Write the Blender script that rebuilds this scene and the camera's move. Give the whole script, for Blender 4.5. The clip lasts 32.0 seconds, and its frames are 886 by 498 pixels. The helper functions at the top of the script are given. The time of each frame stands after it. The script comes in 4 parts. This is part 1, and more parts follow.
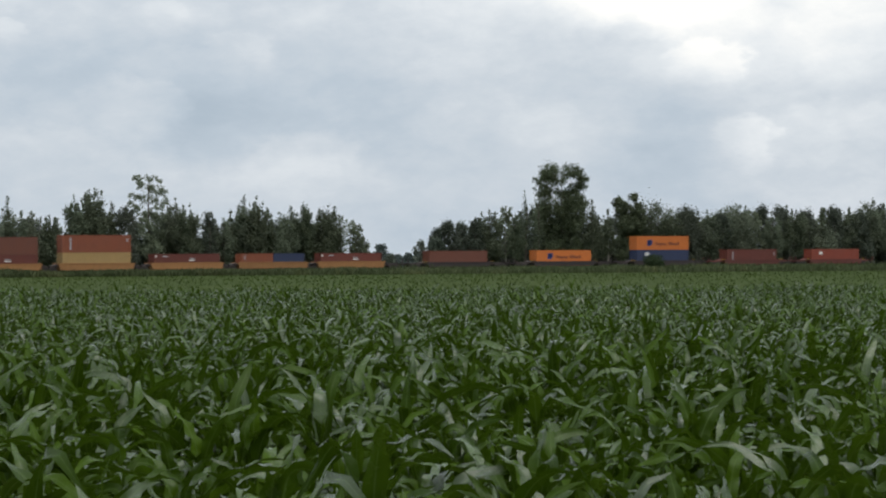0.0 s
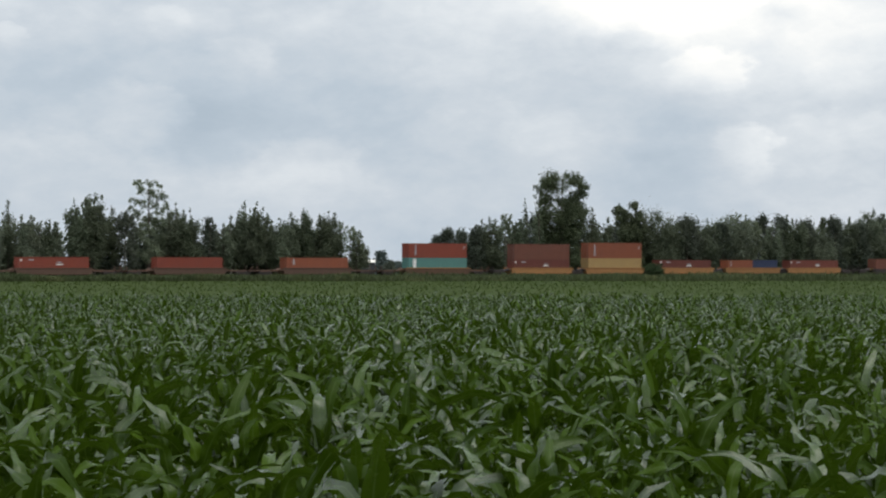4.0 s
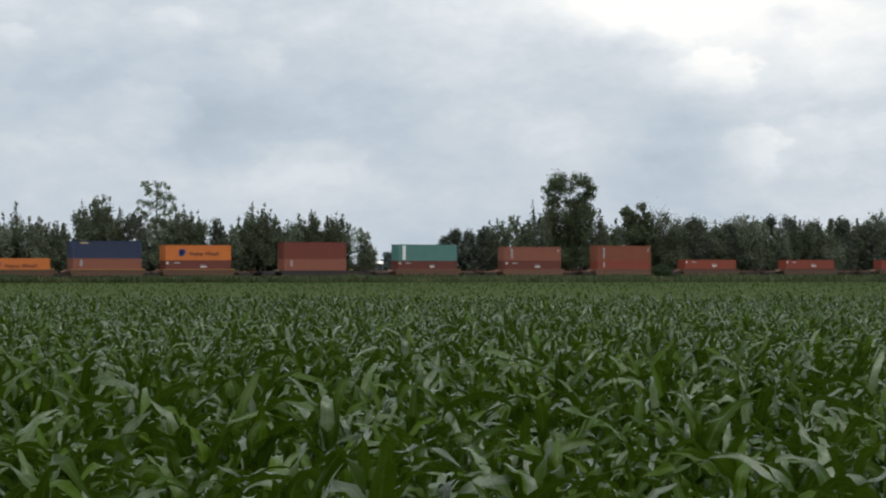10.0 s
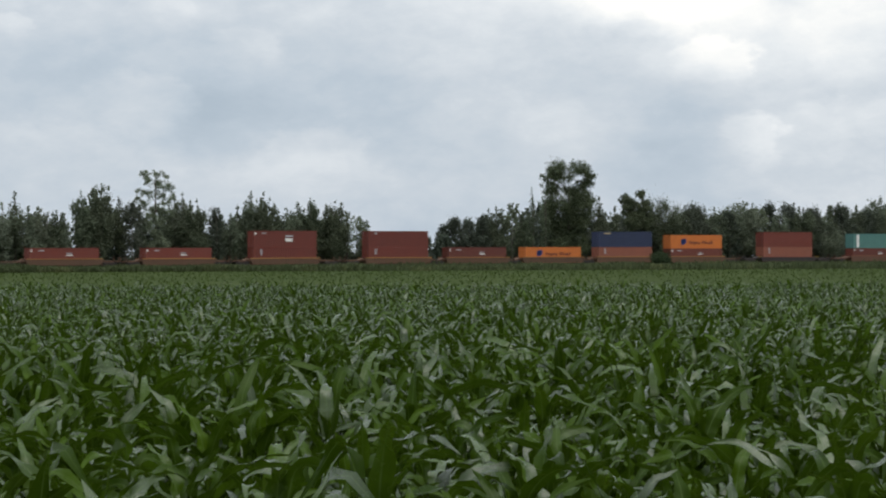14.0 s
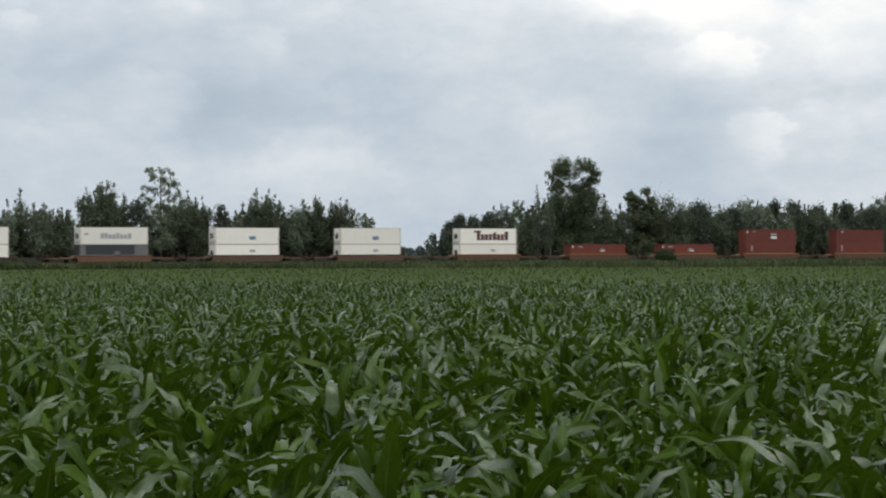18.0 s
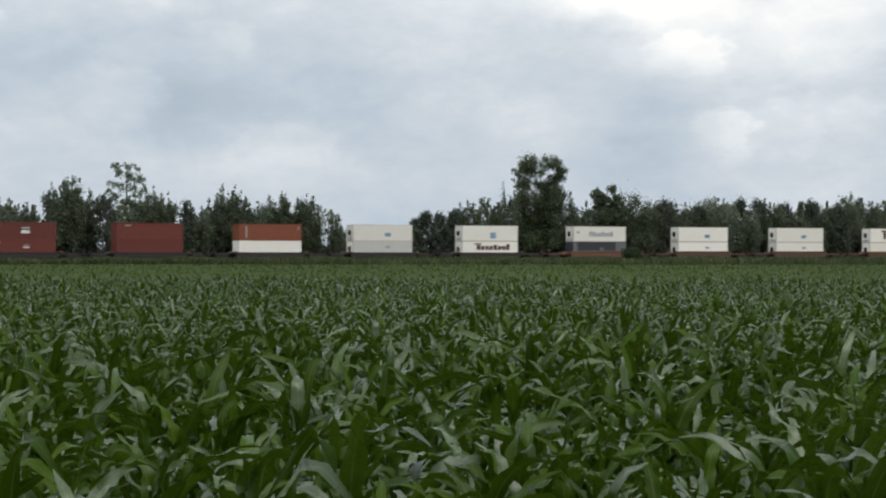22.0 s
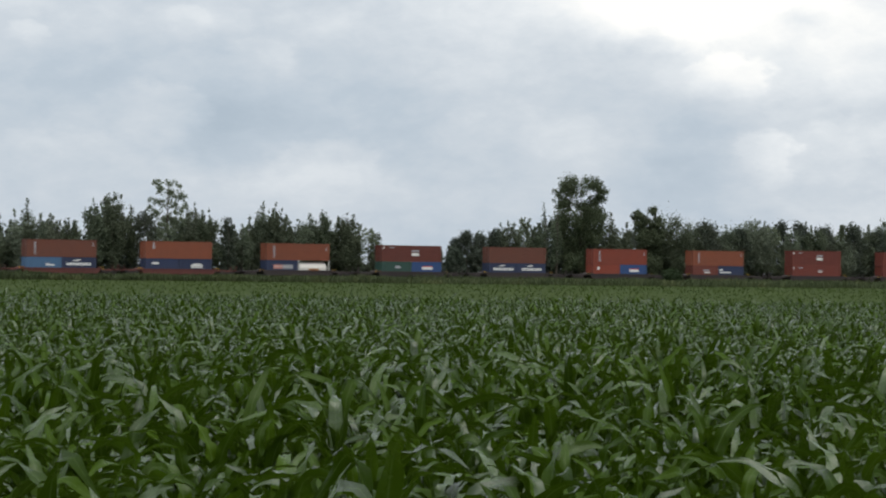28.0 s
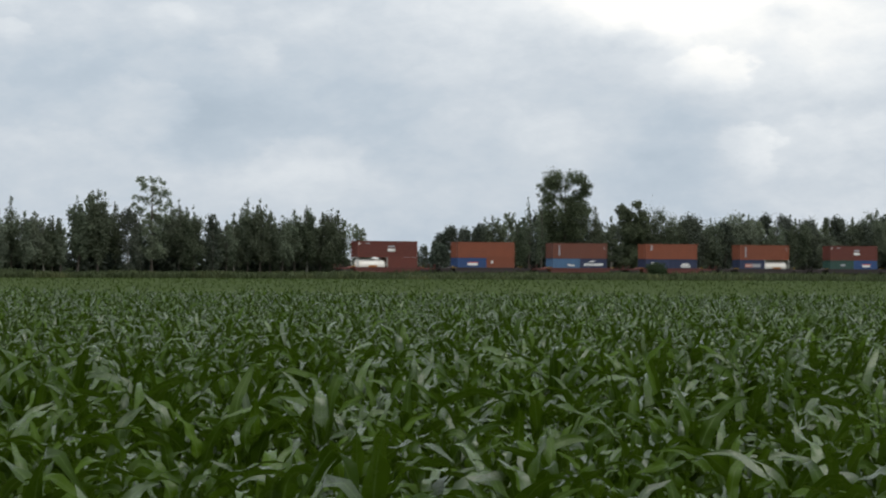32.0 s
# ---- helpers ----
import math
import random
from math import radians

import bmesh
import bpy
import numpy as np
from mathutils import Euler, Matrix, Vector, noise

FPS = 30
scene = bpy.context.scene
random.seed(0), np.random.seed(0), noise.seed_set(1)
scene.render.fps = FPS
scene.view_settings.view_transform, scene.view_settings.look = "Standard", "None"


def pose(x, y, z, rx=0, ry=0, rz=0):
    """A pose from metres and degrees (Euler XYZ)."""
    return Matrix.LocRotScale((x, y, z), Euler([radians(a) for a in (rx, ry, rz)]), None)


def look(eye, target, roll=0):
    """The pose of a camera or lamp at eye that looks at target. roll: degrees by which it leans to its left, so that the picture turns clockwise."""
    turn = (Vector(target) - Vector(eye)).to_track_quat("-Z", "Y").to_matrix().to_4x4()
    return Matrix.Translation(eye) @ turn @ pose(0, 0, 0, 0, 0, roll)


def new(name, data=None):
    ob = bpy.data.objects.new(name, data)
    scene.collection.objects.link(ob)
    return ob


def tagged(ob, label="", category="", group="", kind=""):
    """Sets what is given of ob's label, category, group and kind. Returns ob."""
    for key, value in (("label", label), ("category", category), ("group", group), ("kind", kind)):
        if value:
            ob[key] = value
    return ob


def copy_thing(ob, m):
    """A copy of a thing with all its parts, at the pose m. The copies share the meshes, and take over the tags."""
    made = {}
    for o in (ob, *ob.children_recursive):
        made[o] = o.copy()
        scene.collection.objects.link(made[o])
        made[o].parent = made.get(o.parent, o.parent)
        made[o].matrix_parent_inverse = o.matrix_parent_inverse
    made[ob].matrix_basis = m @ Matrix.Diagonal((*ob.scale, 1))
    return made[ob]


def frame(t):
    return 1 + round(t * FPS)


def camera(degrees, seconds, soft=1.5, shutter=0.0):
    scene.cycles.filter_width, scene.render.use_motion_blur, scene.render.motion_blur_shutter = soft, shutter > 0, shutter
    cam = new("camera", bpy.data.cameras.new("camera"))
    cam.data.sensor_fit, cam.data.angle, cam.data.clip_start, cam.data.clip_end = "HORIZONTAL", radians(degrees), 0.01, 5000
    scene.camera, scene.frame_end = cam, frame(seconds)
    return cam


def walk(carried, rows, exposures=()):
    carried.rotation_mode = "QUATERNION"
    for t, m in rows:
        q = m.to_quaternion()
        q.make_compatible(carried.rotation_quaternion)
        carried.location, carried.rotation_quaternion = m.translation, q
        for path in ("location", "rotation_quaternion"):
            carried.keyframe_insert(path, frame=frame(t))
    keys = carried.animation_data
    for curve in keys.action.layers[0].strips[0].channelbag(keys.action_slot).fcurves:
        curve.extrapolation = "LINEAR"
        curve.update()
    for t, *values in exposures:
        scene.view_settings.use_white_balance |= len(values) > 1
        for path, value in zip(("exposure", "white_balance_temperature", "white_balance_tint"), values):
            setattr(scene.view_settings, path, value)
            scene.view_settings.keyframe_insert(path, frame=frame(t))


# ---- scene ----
cam = camera(20.7, 32.0, soft=2.1, shutter=0.4)
EYE = 2.5
# hand-held: seconds, yaw, pitch, roll in degrees, sideways and upward sway in metres
ROWS = [
    (0, -0.079, 0.235, 0.392, -0.001, -0.001),
    (0.5, -0.033, 0.290, 0.303, -0.001, -0.003),
    (1, -0.030, 0.379, 0.153, -0.001, 0.001),
    (1.5, 0.096, 0.561, 0.021, -0.000, 0.001),
    (2, 0.108, 0.582, -0.040, 0.001, -0.003),
    (2.5, 0.036, 0.358, -0.036, -0.004, -0.005),
    (4.5, -0.105, 0.463, 0.005, -0.004, 0.001),
    (5, -0.103, 0.589, 0.054, -0.003, 0.002),
    (5.5, -0.069, 0.640, -0.072, 0.000, 0.001),
    (6, -0.044, 0.637, 0.118, 0.000, 0.001),
    (6.5, -0.118, 0.541, -0.001, -0.001, 0.000),
    (7, -0.098, 0.497, -0.020, -0.002, 0.002),
    (7.5, -0.067, 0.443, 0.000, 0.000, -0.000),
    (8, -0.036, 0.402, -0.002, -0.002, -0.000),
    (8.5, -0.003, 0.362, -0.009, -0.003, -0.002),
    (9, 0.003, 0.375, -0.089, -0.001, -0.002),
    (9.5, 0.099, 0.382, 0.000, 0.001, 0.000),
    (10, 0.102, 0.431, -0.000, -0.002, 0.003),
    (10.5, 0.104, 0.480, 0.190, 0.001, 0.006),
    (11, 0.042, 0.563, 0.156, 0.000, 0.001),
    (11.5, 0.089, 0.489, 0.131, 0.002, -0.000),
    (12, 0.076, 0.351, 0.150, -0.001, -0.004),
    (12.5, -0.034, 0.224, 0.179, 0.002, -0.005),
    (13, 0.062, 0.291, 0.111, 0.004, -0.000),
    (13.5, 0.052, 0.338, 0.186, 0.001, 0.000),
    (14, 0.081, 0.153, 0.205, 0.000, -0.001),
    (14.5, 0.030, 0.150, 0.647, 0.003, 0.004),
    (16.5, 0.102, 0.176, 0.406, 0.003, -0.004),
    (17, 0.222, 0.150, 0.209, 0.000, -0.005),
    (17.5, 0.261, 0.079, 0.050, -0.003, -0.007),
    (18, 0.204, 0.086, 0.151, -0.004, -0.004),
    (18.5, 0.156, 0.128, 0.305, 0.001, -0.002),
    (19, 0.082, 0.144, 0.315, -0.003, -0.001),
    (19.5, 0.033, 0.211, 0.271, -0.005, -0.003),
    (20, -0.150, 0.339, 0.151, -0.001, 0.001),
    (20.5, -0.295, 0.400, -0.103, -0.002, -0.003),
    (21, -0.475, 0.487, 0.067, -0.003, -0.001),
    (21.5, -0.571, 0.291, 0.148, -0.004, -0.011),
    (22, -0.596, 0.010, -0.085, -0.006, -0.010),
    (22.5, -0.598, -0.030, -0.398, -0.002, -0.006),
    (23, -0.231, 0.148, -0.385, -0.003, -0.005),
    (23.5, -0.106, 0.221, -0.759, -0.008, 0.000),
    (24, -0.282, 0.140, -0.288, -0.001, -0.004),
    (24.5, -0.093, 0.172, -0.271, -0.001, -0.006),
    (25, 0.050, 0.278, -0.764, -0.000, -0.007),
    (25.5, 0.202, 0.298, -0.684, -0.002, -0.005),
    (27.5, 0.343, 0.514, -0.762, 0.003, -0.001),
    (28, 0.347, 0.467, -0.682, 0.000, 0.000),
    (28.5, 0.304, 0.523, -0.777, 0.000, -0.004),
    (29, 0.332, 0.567, -0.983, 0.001, -0.006),
    (29.5, 0.243, 0.372, -0.514, 0.001, -0.004),
    (30, -0.006, 0.246, -0.014, 0.009, -0.004),
    (30.5, -0.045, 0.178, -0.191, 0.003, 0.002),
    (31, -0.076, 0.301, -0.241, 0.002, 0.000),
    (31.5, -0.038, 0.409, -0.307, 0.003, 0.001),
    (32, -0.012, 0.360, -0.302, 0.001, -0.003),
]
walk(cam, [(t, pose(x, 0, EYE + z, 90 + pitch, roll, yaw)) for t, yaw, pitch, roll, x, z in ROWS])

# ---- sky and light ----
SUN_ELEVATION, SUN_AZIMUTH = 58.0, 150.0  # degrees; azimuth clockwise from the view's axis
scene.view_settings.exposure = 0.0


class Nodes:
    """A short way to write node trees."""

    def __init__(self, tree):
        self.tree = tree
        tree.nodes.clear()

    def add(self, kind, ins=(), **props):
        node = self.tree.nodes.new(kind)
        if "operation" in props:
            node.operation = props["operation"]
        if "use_clamp" in props:
            node.use_clamp = props["use_clamp"]
        if "data_type" in props:
            node.data_type = props["data_type"]
        if "interpolation_type" in props:
            node.interpolation_type = props["interpolation_type"]
        if "bands_direction" in props:
            node.bands_direction = props["bands_direction"]
        if "sky_type" in props:
            node.sky_type, node.sun_disc = props["sky_type"], props["sun_disc"]
            node.sun_elevation, node.sun_rotation = props["sun_elevation"], props["sun_rotation"]
            node.air_density, node.dust_density = props["air_density"], props["dust_density"]
        for key, value in dict(ins).items():
            if isinstance(value, bpy.types.NodeSocket):
                self.tree.links.new(value, node.inputs[key])
            else:
                node.inputs[key].default_value = value
        return node

    def math(self, op, a, b=0.0, c=0.0, clamp=False):
        return self.add("ShaderNodeMath", {0: a, 1: b, 2: c}, operation=op, use_clamp=clamp).outputs[0]

    def noise(self, vec, scale, detail=4.0, rough=0.55):
        return self.add("ShaderNodeTexNoise", {"Vector": vec, "Scale": scale, "Detail": detail, "Roughness": rough}).outputs["Fac"]

    def mix(self, fac, a, b):
        node = self.add("ShaderNodeMix", {0: fac, 6: a, 7: b}, data_type="RGBA")
        return node.outputs[2]

    def ramp(self, fac, stops):
        node = self.add("ShaderNodeValToRGB", {"Fac": fac})
        el = node.color_ramp.elements
        while len(el) < len(stops):
            el.new(0.5)
        for e, (at, col) in zip(el, stops):
            e.position, e.color = at, (*col, 1) if len(col) == 3 else col
        return node.outputs["Color"]

    def span(self, value, a, b, lo=0.0, hi=1.0, smooth=True):
        return self.add("ShaderNodeMapRange", {0: value, 1: a, 2: b, 3: lo, 4: hi},
                        interpolation_type="SMOOTHSTEP" if smooth else "LINEAR").outputs[0]


def rgba(c):
    return (*c, 1.0)


def make_world():
    world = bpy.data.worlds.new("overcast_sky")
    world.use_nodes = True
    scene.world = world
    n = Nodes(world.node_tree)
    way = n.add("ShaderNodeTexCoord").outputs["Generated"]
    xyz = n.add("ShaderNodeSeparateXYZ", {0: way})
    x, y, z = xyz.outputs
    # azimuth and elevation in degrees
    az = n.math("MULTIPLY", n.math("ARCTAN2", x, y), 57.2958)
    elev = n.math("MULTIPLY", n.math("ARCSINE", z), 57.2958)
    sky = n.add("ShaderNodeTexSky", sky_type="NISHITA", sun_disc=False, sun_elevation=radians(SUN_ELEVATION),
                sun_rotation=radians(SUN_AZIMUTH), air_density=1.2, dust_density=2.0)
    blue = n.add("ShaderNodeVectorMath", {0: sky.outputs["Color"], 3: 0.07}, operation="SCALE").outputs[0]
    flat = n.add("ShaderNodeCombineXYZ", {0: az, 1: n.math("MULTIPLY", elev, 1.7), 2: 0.0}).outputs[0]
    wob = n.add("ShaderNodeTexNoise", {"Vector": flat, "Scale": 0.6, "Detail": 6.0, "Roughness": 0.6}).outputs["Color"]
    off = n.add("ShaderNodeVectorMath", {0: wob, 1: (0.5, 0.5, 0.5)}, operation="SUBTRACT").outputs[0]
    off = n.add("ShaderNodeVectorMath", {0: off, 3: 1.3}, operation="SCALE").outputs[0]
    bent = n.add("ShaderNodeVectorMath", {0: flat, 1: off}, operation="ADD").outputs[0]
    bx, by, _ = n.add("ShaderNodeSeparateXYZ", {0: bent}).outputs
    by = n.math("DIVIDE", by, 1.7)
    # broad cloud masses: azimuth, elevation, half width, half height, weight
    total = n.math("ADD", n.math("MULTIPLY", n.noise(flat, 0.16, 6.0, 0.6), 0.34), 0.18)
    for a, e, w, h, k in CLOUDS:
        da = n.math("DIVIDE", n.math("SUBTRACT", bx, a), w)
        de = n.math("DIVIDE", n.math("SUBTRACT", by, e), h)
        r2 = n.math("ADD", n.math("MULTIPLY", da, da), n.math("MULTIPLY", de, de))
        total = n.math("ADD", total, n.math("MULTIPLY", n.math("POWER", 2.718, n.math("MULTIPLY", r2, -1.0)), 1.25 * k))
    # torn veils drawn out sideways, and the small billows of the heaped clouds
    veil = n.add("ShaderNodeMapping", {"Vector": flat, "Rotation": (0, 0, radians(-24)), "Scale": (0.6, 0.8, 1.0)}).outputs[0]
    veil = n.noise(veil, 0.55, 8.0, 0.62)
    total = n.math("ADD", total, n.math("MULTIPLY", n.math("SUBTRACT", veil, 0.5), 0.40))
    fine = n.noise(bent, 1.3, 7.0, 0.62)
    total = n.math("ADD", total, n.math("MULTIPLY", n.math("SUBTRACT", fine, 0.5), 0.17))
    # heaped heads, lit on their upper side
    tear = n.math("MULTIPLY", n.math("SUBTRACT", n.noise(flat, 1.5, 7.0, 0.6), 0.5), 0.85)
    for a, e, w, h, lx, lz, k in HEAPS:
        da = n.math("DIVIDE", n.math("SUBTRACT", bx, a), w)
        de = n.math("DIVIDE", n.math("SUBTRACT", by, e), h)
        r = n.math("SQRT", n.math("ADD", n.math("MULTIPLY", da, da), n.math("MULTIPLY", de, de)))
        r = n.math("ADD", r, tear)
        lit = n.math("ADD", n.math("MULTIPLY", da, lx), n.math("MULTIPLY", de, lz))
        head = n.math("MULTIPLY", n.span(r, 0.74, 1.10, 1.0, 0.0), n.span(lit, -0.9, 0.75, 0.0, 1.0))
        total = n.math("ADD", total, n.math("MULTIPLY", head, k))
    total = n.math("ADD", total, n.span(elev, 3.4, 6.2, 0.0, 0.13))
    cloud = n.ramp(total, [(0.12, (0.45, 0.535, 0.625)), (0.30, (0.53, 0.61, 0.695)), (0.45, (0.632, 0.693, 0.758)),
                           (0.70, (0.848, 0.885, 0.915)), (0.92, (1.07, 1.065, 1.04))])
    # an overcast sky grows brighter towards the zenith
    up = n.span(elev, 5.0, 70.0, 1.0, 1.9)
    cloud = n.add("ShaderNodeVectorMath", {0: cloud, 3: up}, operation="SCALE").outputs[0]
    col = n.mix(0.94, blue, cloud)
    bg = n.add("ShaderNodeBackground", {"Color": col, "Strength": 1.0})
    n.add("ShaderNodeOutputWorld", {"Surface": bg.outputs[0]})


CLOUDS = [
    (4.83, 6.45, 3.47, 0.93, 0.50), (8.16, 5.64, 3.47, 1.60, 0.26), (5.83, 4.68, 1.20, 0.75, 0.10), (6.70, 4.30, 0.80, 0.45, 0.05),
    (7.23, 2.50, 0.95, 0.60, 0.07), (9.50, 2.97, 1.87, 0.80, 0.10), (9.23, 4.44, 2.00, 0.93, 0.08), (2.56, 2.97, 1.60, 0.80, 0.09),
    (0.82, 4.18, 2.14, 1.60, 0.05), (5.23, 2.57, 1.20, 1.07, -0.12), (4.29, 5.38, 0.67, 0.40, -0.12), (7.90, 5.91, 0.93, 0.24, -0.16),
    (9.3, 1.9, 3.2, 1.5, 0.05), (8.83, 1.24, 2.40, 0.80, 0.03), (2.82, 1.51, 4.01, 0.80, 0.03), (-9.06, 2.4, 1.9, 0.8, 0.01), (-9.73, 1.9, 1.80, 0.8, 0.0),
    (-7.19, 3.51, 0.93, 0.80, 0.05), (-5.59, 3.31, 1.20, 0.93, -0.13), (-6.52, 2.71, 1.60, 0.47, -0.07), (-3.85, 3.64, 2.67, 0.80, -0.06),
    (-8.93, 4.18, 1.87, 0.67, -0.07), (-10.39, 5.25, 0.45, 0.25, 0.06), (-6.52, 5.78, 0.80, 0.27, 0.10), (-3.05, 2.37, 0.90, 0.60, 0.06),
    (-4.25, 2.31, 1.07, 0.53, 0.06), (-3.18, 5.64, 0.80, 0.40, 0.06), (-3.58, 1.77, 3.74, 0.80, 0.08),
]
# heaped heads: azimuth, elevation, half width, half height, the way to their lit edge, weight
HEAPS = [(6.3, 4.55, 1.05, 0.62, 0.5, 0.85, 0.19), (7.15, 2.70, 0.90, 0.68, 0.5, 0.85, 0.15), (-9.3, 2.15, 2.7, 1.15, 0.4, 0.9, 0.06),
         (-7.3, 3.60, 1.5, 0.80, 0.8, 0.5, 0.10), (-10.3, 5.35, 0.6, 0.34, 0.4, 0.9, 0.09), (2.2, 2.70, 1.85, 1.15, 0.85, 0.5, 0.03),
         (-3.1, 2.25, 1.6, 0.95, 0.1, 1.0, 0.09), (-4.7, 4.85, 0.85, 0.60, 0.5, 0.85, 0.07), (9.4, 2.95, 1.75, 0.66, -0.2, 1.0, 0.07),
         (-6.6, 5.80, 0.75, 0.30, 0.6, 0.7, 0.05), (4.9, 5.9, 1.5, 0.9, 0.6, -0.5, 0.10), (9.3, 4.8, 1.6, 0.9, -0.5, 0.8, 0.06)]
make_world()
sun = new("sun", bpy.data.lights.new("sun", "SUN"))
sun.data.energy, sun.data.angle, sun.data.color = 1.3, radians(45), (1.0, 0.95, 0.87)
az, el = radians(SUN_AZIMUTH), radians(SUN_ELEVATION)
sun.matrix_world = look((0, 0, 60), (-60 * math.sin(az) * math.cos(el), -60 * math.cos(az) * math.cos(el), 60 - 60 * math.sin(el)))

# ---- materials ----


def material(name, build):
    mat = bpy.data.materials.new(name)
    mat.use_nodes = True
    n = Nodes(mat.node_tree)
    shader = build(n)
    n.add("ShaderNodeOutputMaterial", {"Surface": shader})
    return mat


def coords(n):
    return n.add("ShaderNodeTexCoord").outputs["Object"]


def world_place(n):
    return n.add("ShaderNodeNewGeometry").outputs["Position"]


def bump(n, height, strength, distance=0.02):
    return n.add("ShaderNodeBump", {"Height": height, "Strength": strength, "Distance": distance}).outputs[0]


def principled(n, col, rough, **ins):
    base = {"Base Color": col if isinstance(col, bpy.types.NodeSocket) else rgba(col), "Roughness": rough}
    base.update({k.replace("_", " "): v for k, v in ins.items()})
    return n.add("ShaderNodeBsdfPrincipled", base).outputs[0]


def painted_steel(name, col, rust=0.25, rough=0.55):
    """Weathered paint: faded patches, vertical grime, rust specks."""
    def build(n):
        c = coords(n)
        rnd = n.add("ShaderNodeObjectInfo").outputs["Random"]
        big = n.noise(c, 0.6, 5.0)
        streak = n.noise(n.add("ShaderNodeMapping", {"Vector": c, "Scale": (3.0, 3.0, 0.25)}).outputs[0], 1.6, 5.0)
        pale = min(col) > 0.4
        fade = n.mix(n.span(big, 0.35, 0.75, 0.0, 0.4), rgba(col), rgba([0.93 * v for v in col] if pale else [0.75 * v + 0.028 for v in col]))
        grime = n.mix(n.span(streak, 0.5, 0.8, 0.0, 0.22 if pale else 0.45), fade, rgba([v * 0.55 for v in col]))
        specks = n.span(n.noise(c, 5.0, 6.0, 0.7), 0.66 - 0.06 * rust, 0.74, 0.0, rust)
        tone = n.mix(specks, grime, rgba((0.13, 0.05, 0.025)))
        hsv = n.add("ShaderNodeHueSaturation", {"Color": tone, "Value": n.span(rnd, 0, 1, 0.86, 1.1, False)}).outputs[0]
        return principled(n, hsv, n.span(big, 0.3, 0.8, rough - 0.08, rough + 0.2), Normal=bump(n, big, 0.08))
    return material(name, build)


def plain(name, col, rough=0.7, metal=0.0):
    def build(n):
        c = coords(n)
        g = n.noise(c, 3.0, 5.0)
        col2 = n.mix(n.span(g, 0.3, 0.75, 0.0, 0.5), rgba(col), rgba([v * 0.6 for v in col]))
        return principled(n, col2, rough, Metallic=metal, Normal=bump(n, g, 0.15))
    return material(name, build)


def leafy(name, dark, light, rough=0.5, gloss=0.4, trans=0.2, warm=None, olive=0.0):
    """Leaves: tone from leaf to leaf, broad tone over the crown, some light passing through."""
    def build(n):
        isle = n.add("ShaderNodeNewGeometry").outputs["Random Per Island"]
        place = world_place(n)
        broad = n.noise(place, 0.35, 3.0)
        rnd = n.add("ShaderNodeObjectInfo").outputs["Random"]
        fac = n.math("ADD", n.math("MULTIPLY", isle, 0.22), n.math("MULTIPLY", broad, 0.80), clamp=True)
        col = n.mix(fac, rgba(dark), rgba(light))
        # some trees are browner than their neighbours
        if olive:
            col = n.mix(n.math("MULTIPLY", rnd, olive), col, rgba((0.098, 0.094, 0.064)))
            other = n.math("FRACT", n.math("MULTIPLY", rnd, 13.7))
            col = n.add("ShaderNodeHueSaturation", {"Color": col, "Value": n.span(other, 0, 1, 0.78, 1.5, False),
                                                    "Saturation": n.span(other, 0, 1, 1.15, 0.85, False)}).outputs[0]
        if warm:
            col = n.mix(n.span(n.noise(place, 0.12, 2.0), 0.5, 0.7, 0.0, 0.6), col, rgba(warm))
        body = principled(n, col, rough, Specular_IOR_Level=gloss)
        thin = n.add("ShaderNodeBsdfTranslucent", {"Color": col}).outputs[0]
        return n.add("ShaderNodeMixShader", {0: trans, 1: body, 2: thin}).outputs[0]
    return material(name, build)


def corn_leaf_material():
    def build(n):
        isle = n.add("ShaderNodeNewGeometry").outputs["Random Per Island"]
        place_ = world_place(n)
        rnd = n.add("ShaderNodeObjectInfo").outputs["Random"]
        uv = n.add("ShaderNodeUVMap").outputs[0]
        u, v, _ = n.add("ShaderNodeSeparateXYZ", {0: uv}).outputs
        tone = n.math("FRACT", n.math("ADD", isle, rnd))
        col = n.mix(tone, rgba((0.019, 0.040, 0.0014)), rgba((0.052, 0.094, 0.005)))
        broad = n.noise(place_, 0.25, 3.0)
        col = n.mix(n.span(broad, 0.4, 0.7, 0.0, 0.35), col, rgba((0.028, 0.054, 0.005)))
        veins = n.add("ShaderNodeTexWave", {"Vector": uv, "Scale": 7.0, "Distortion": 0.3}, bands_direction="X").outputs["Fac"]
        mid = n.math("ABSOLUTE", n.math("SUBTRACT", u, 0.5))
        rib = n.span(mid, 0.025, 0.06, 0.35, 0.0)
        col = n.mix(rib, col, rgba((0.13, 0.19, 0.06)))
        patch = n.noise(place_, 9.0, 3.0)
        rough = n.span(patch, 0.3, 0.7, 0.17, 0.36)
        # some blades carry a waxy bloom, others are dull
        wax = n.span(n.math("FRACT", n.math("MULTIPLY", tone, 7.31)), 0.32, 1.0, 0.08, 0.78)
        nor = bump(n, n.math("ADD", n.math("MULTIPLY", veins, 0.4), patch), 0.25, 0.004)
        body = principled(n, col, rough, Specular_IOR_Level=wax, Normal=nor, Coat_Weight=n.span(wax, 0.42, 0.72, 0.0, 0.30), Coat_Roughness=0.2)
        thin = n.add("ShaderNodeBsdfTranslucent", {"Color": n.mix(0.5, col, rgba((0.075, 0.130, 0.006)))}).outputs[0]
        return n.add("ShaderNodeMixShader", {0: 0.24, 1: body, 2: thin}).outputs[0]
    return material("corn_leaf", build)


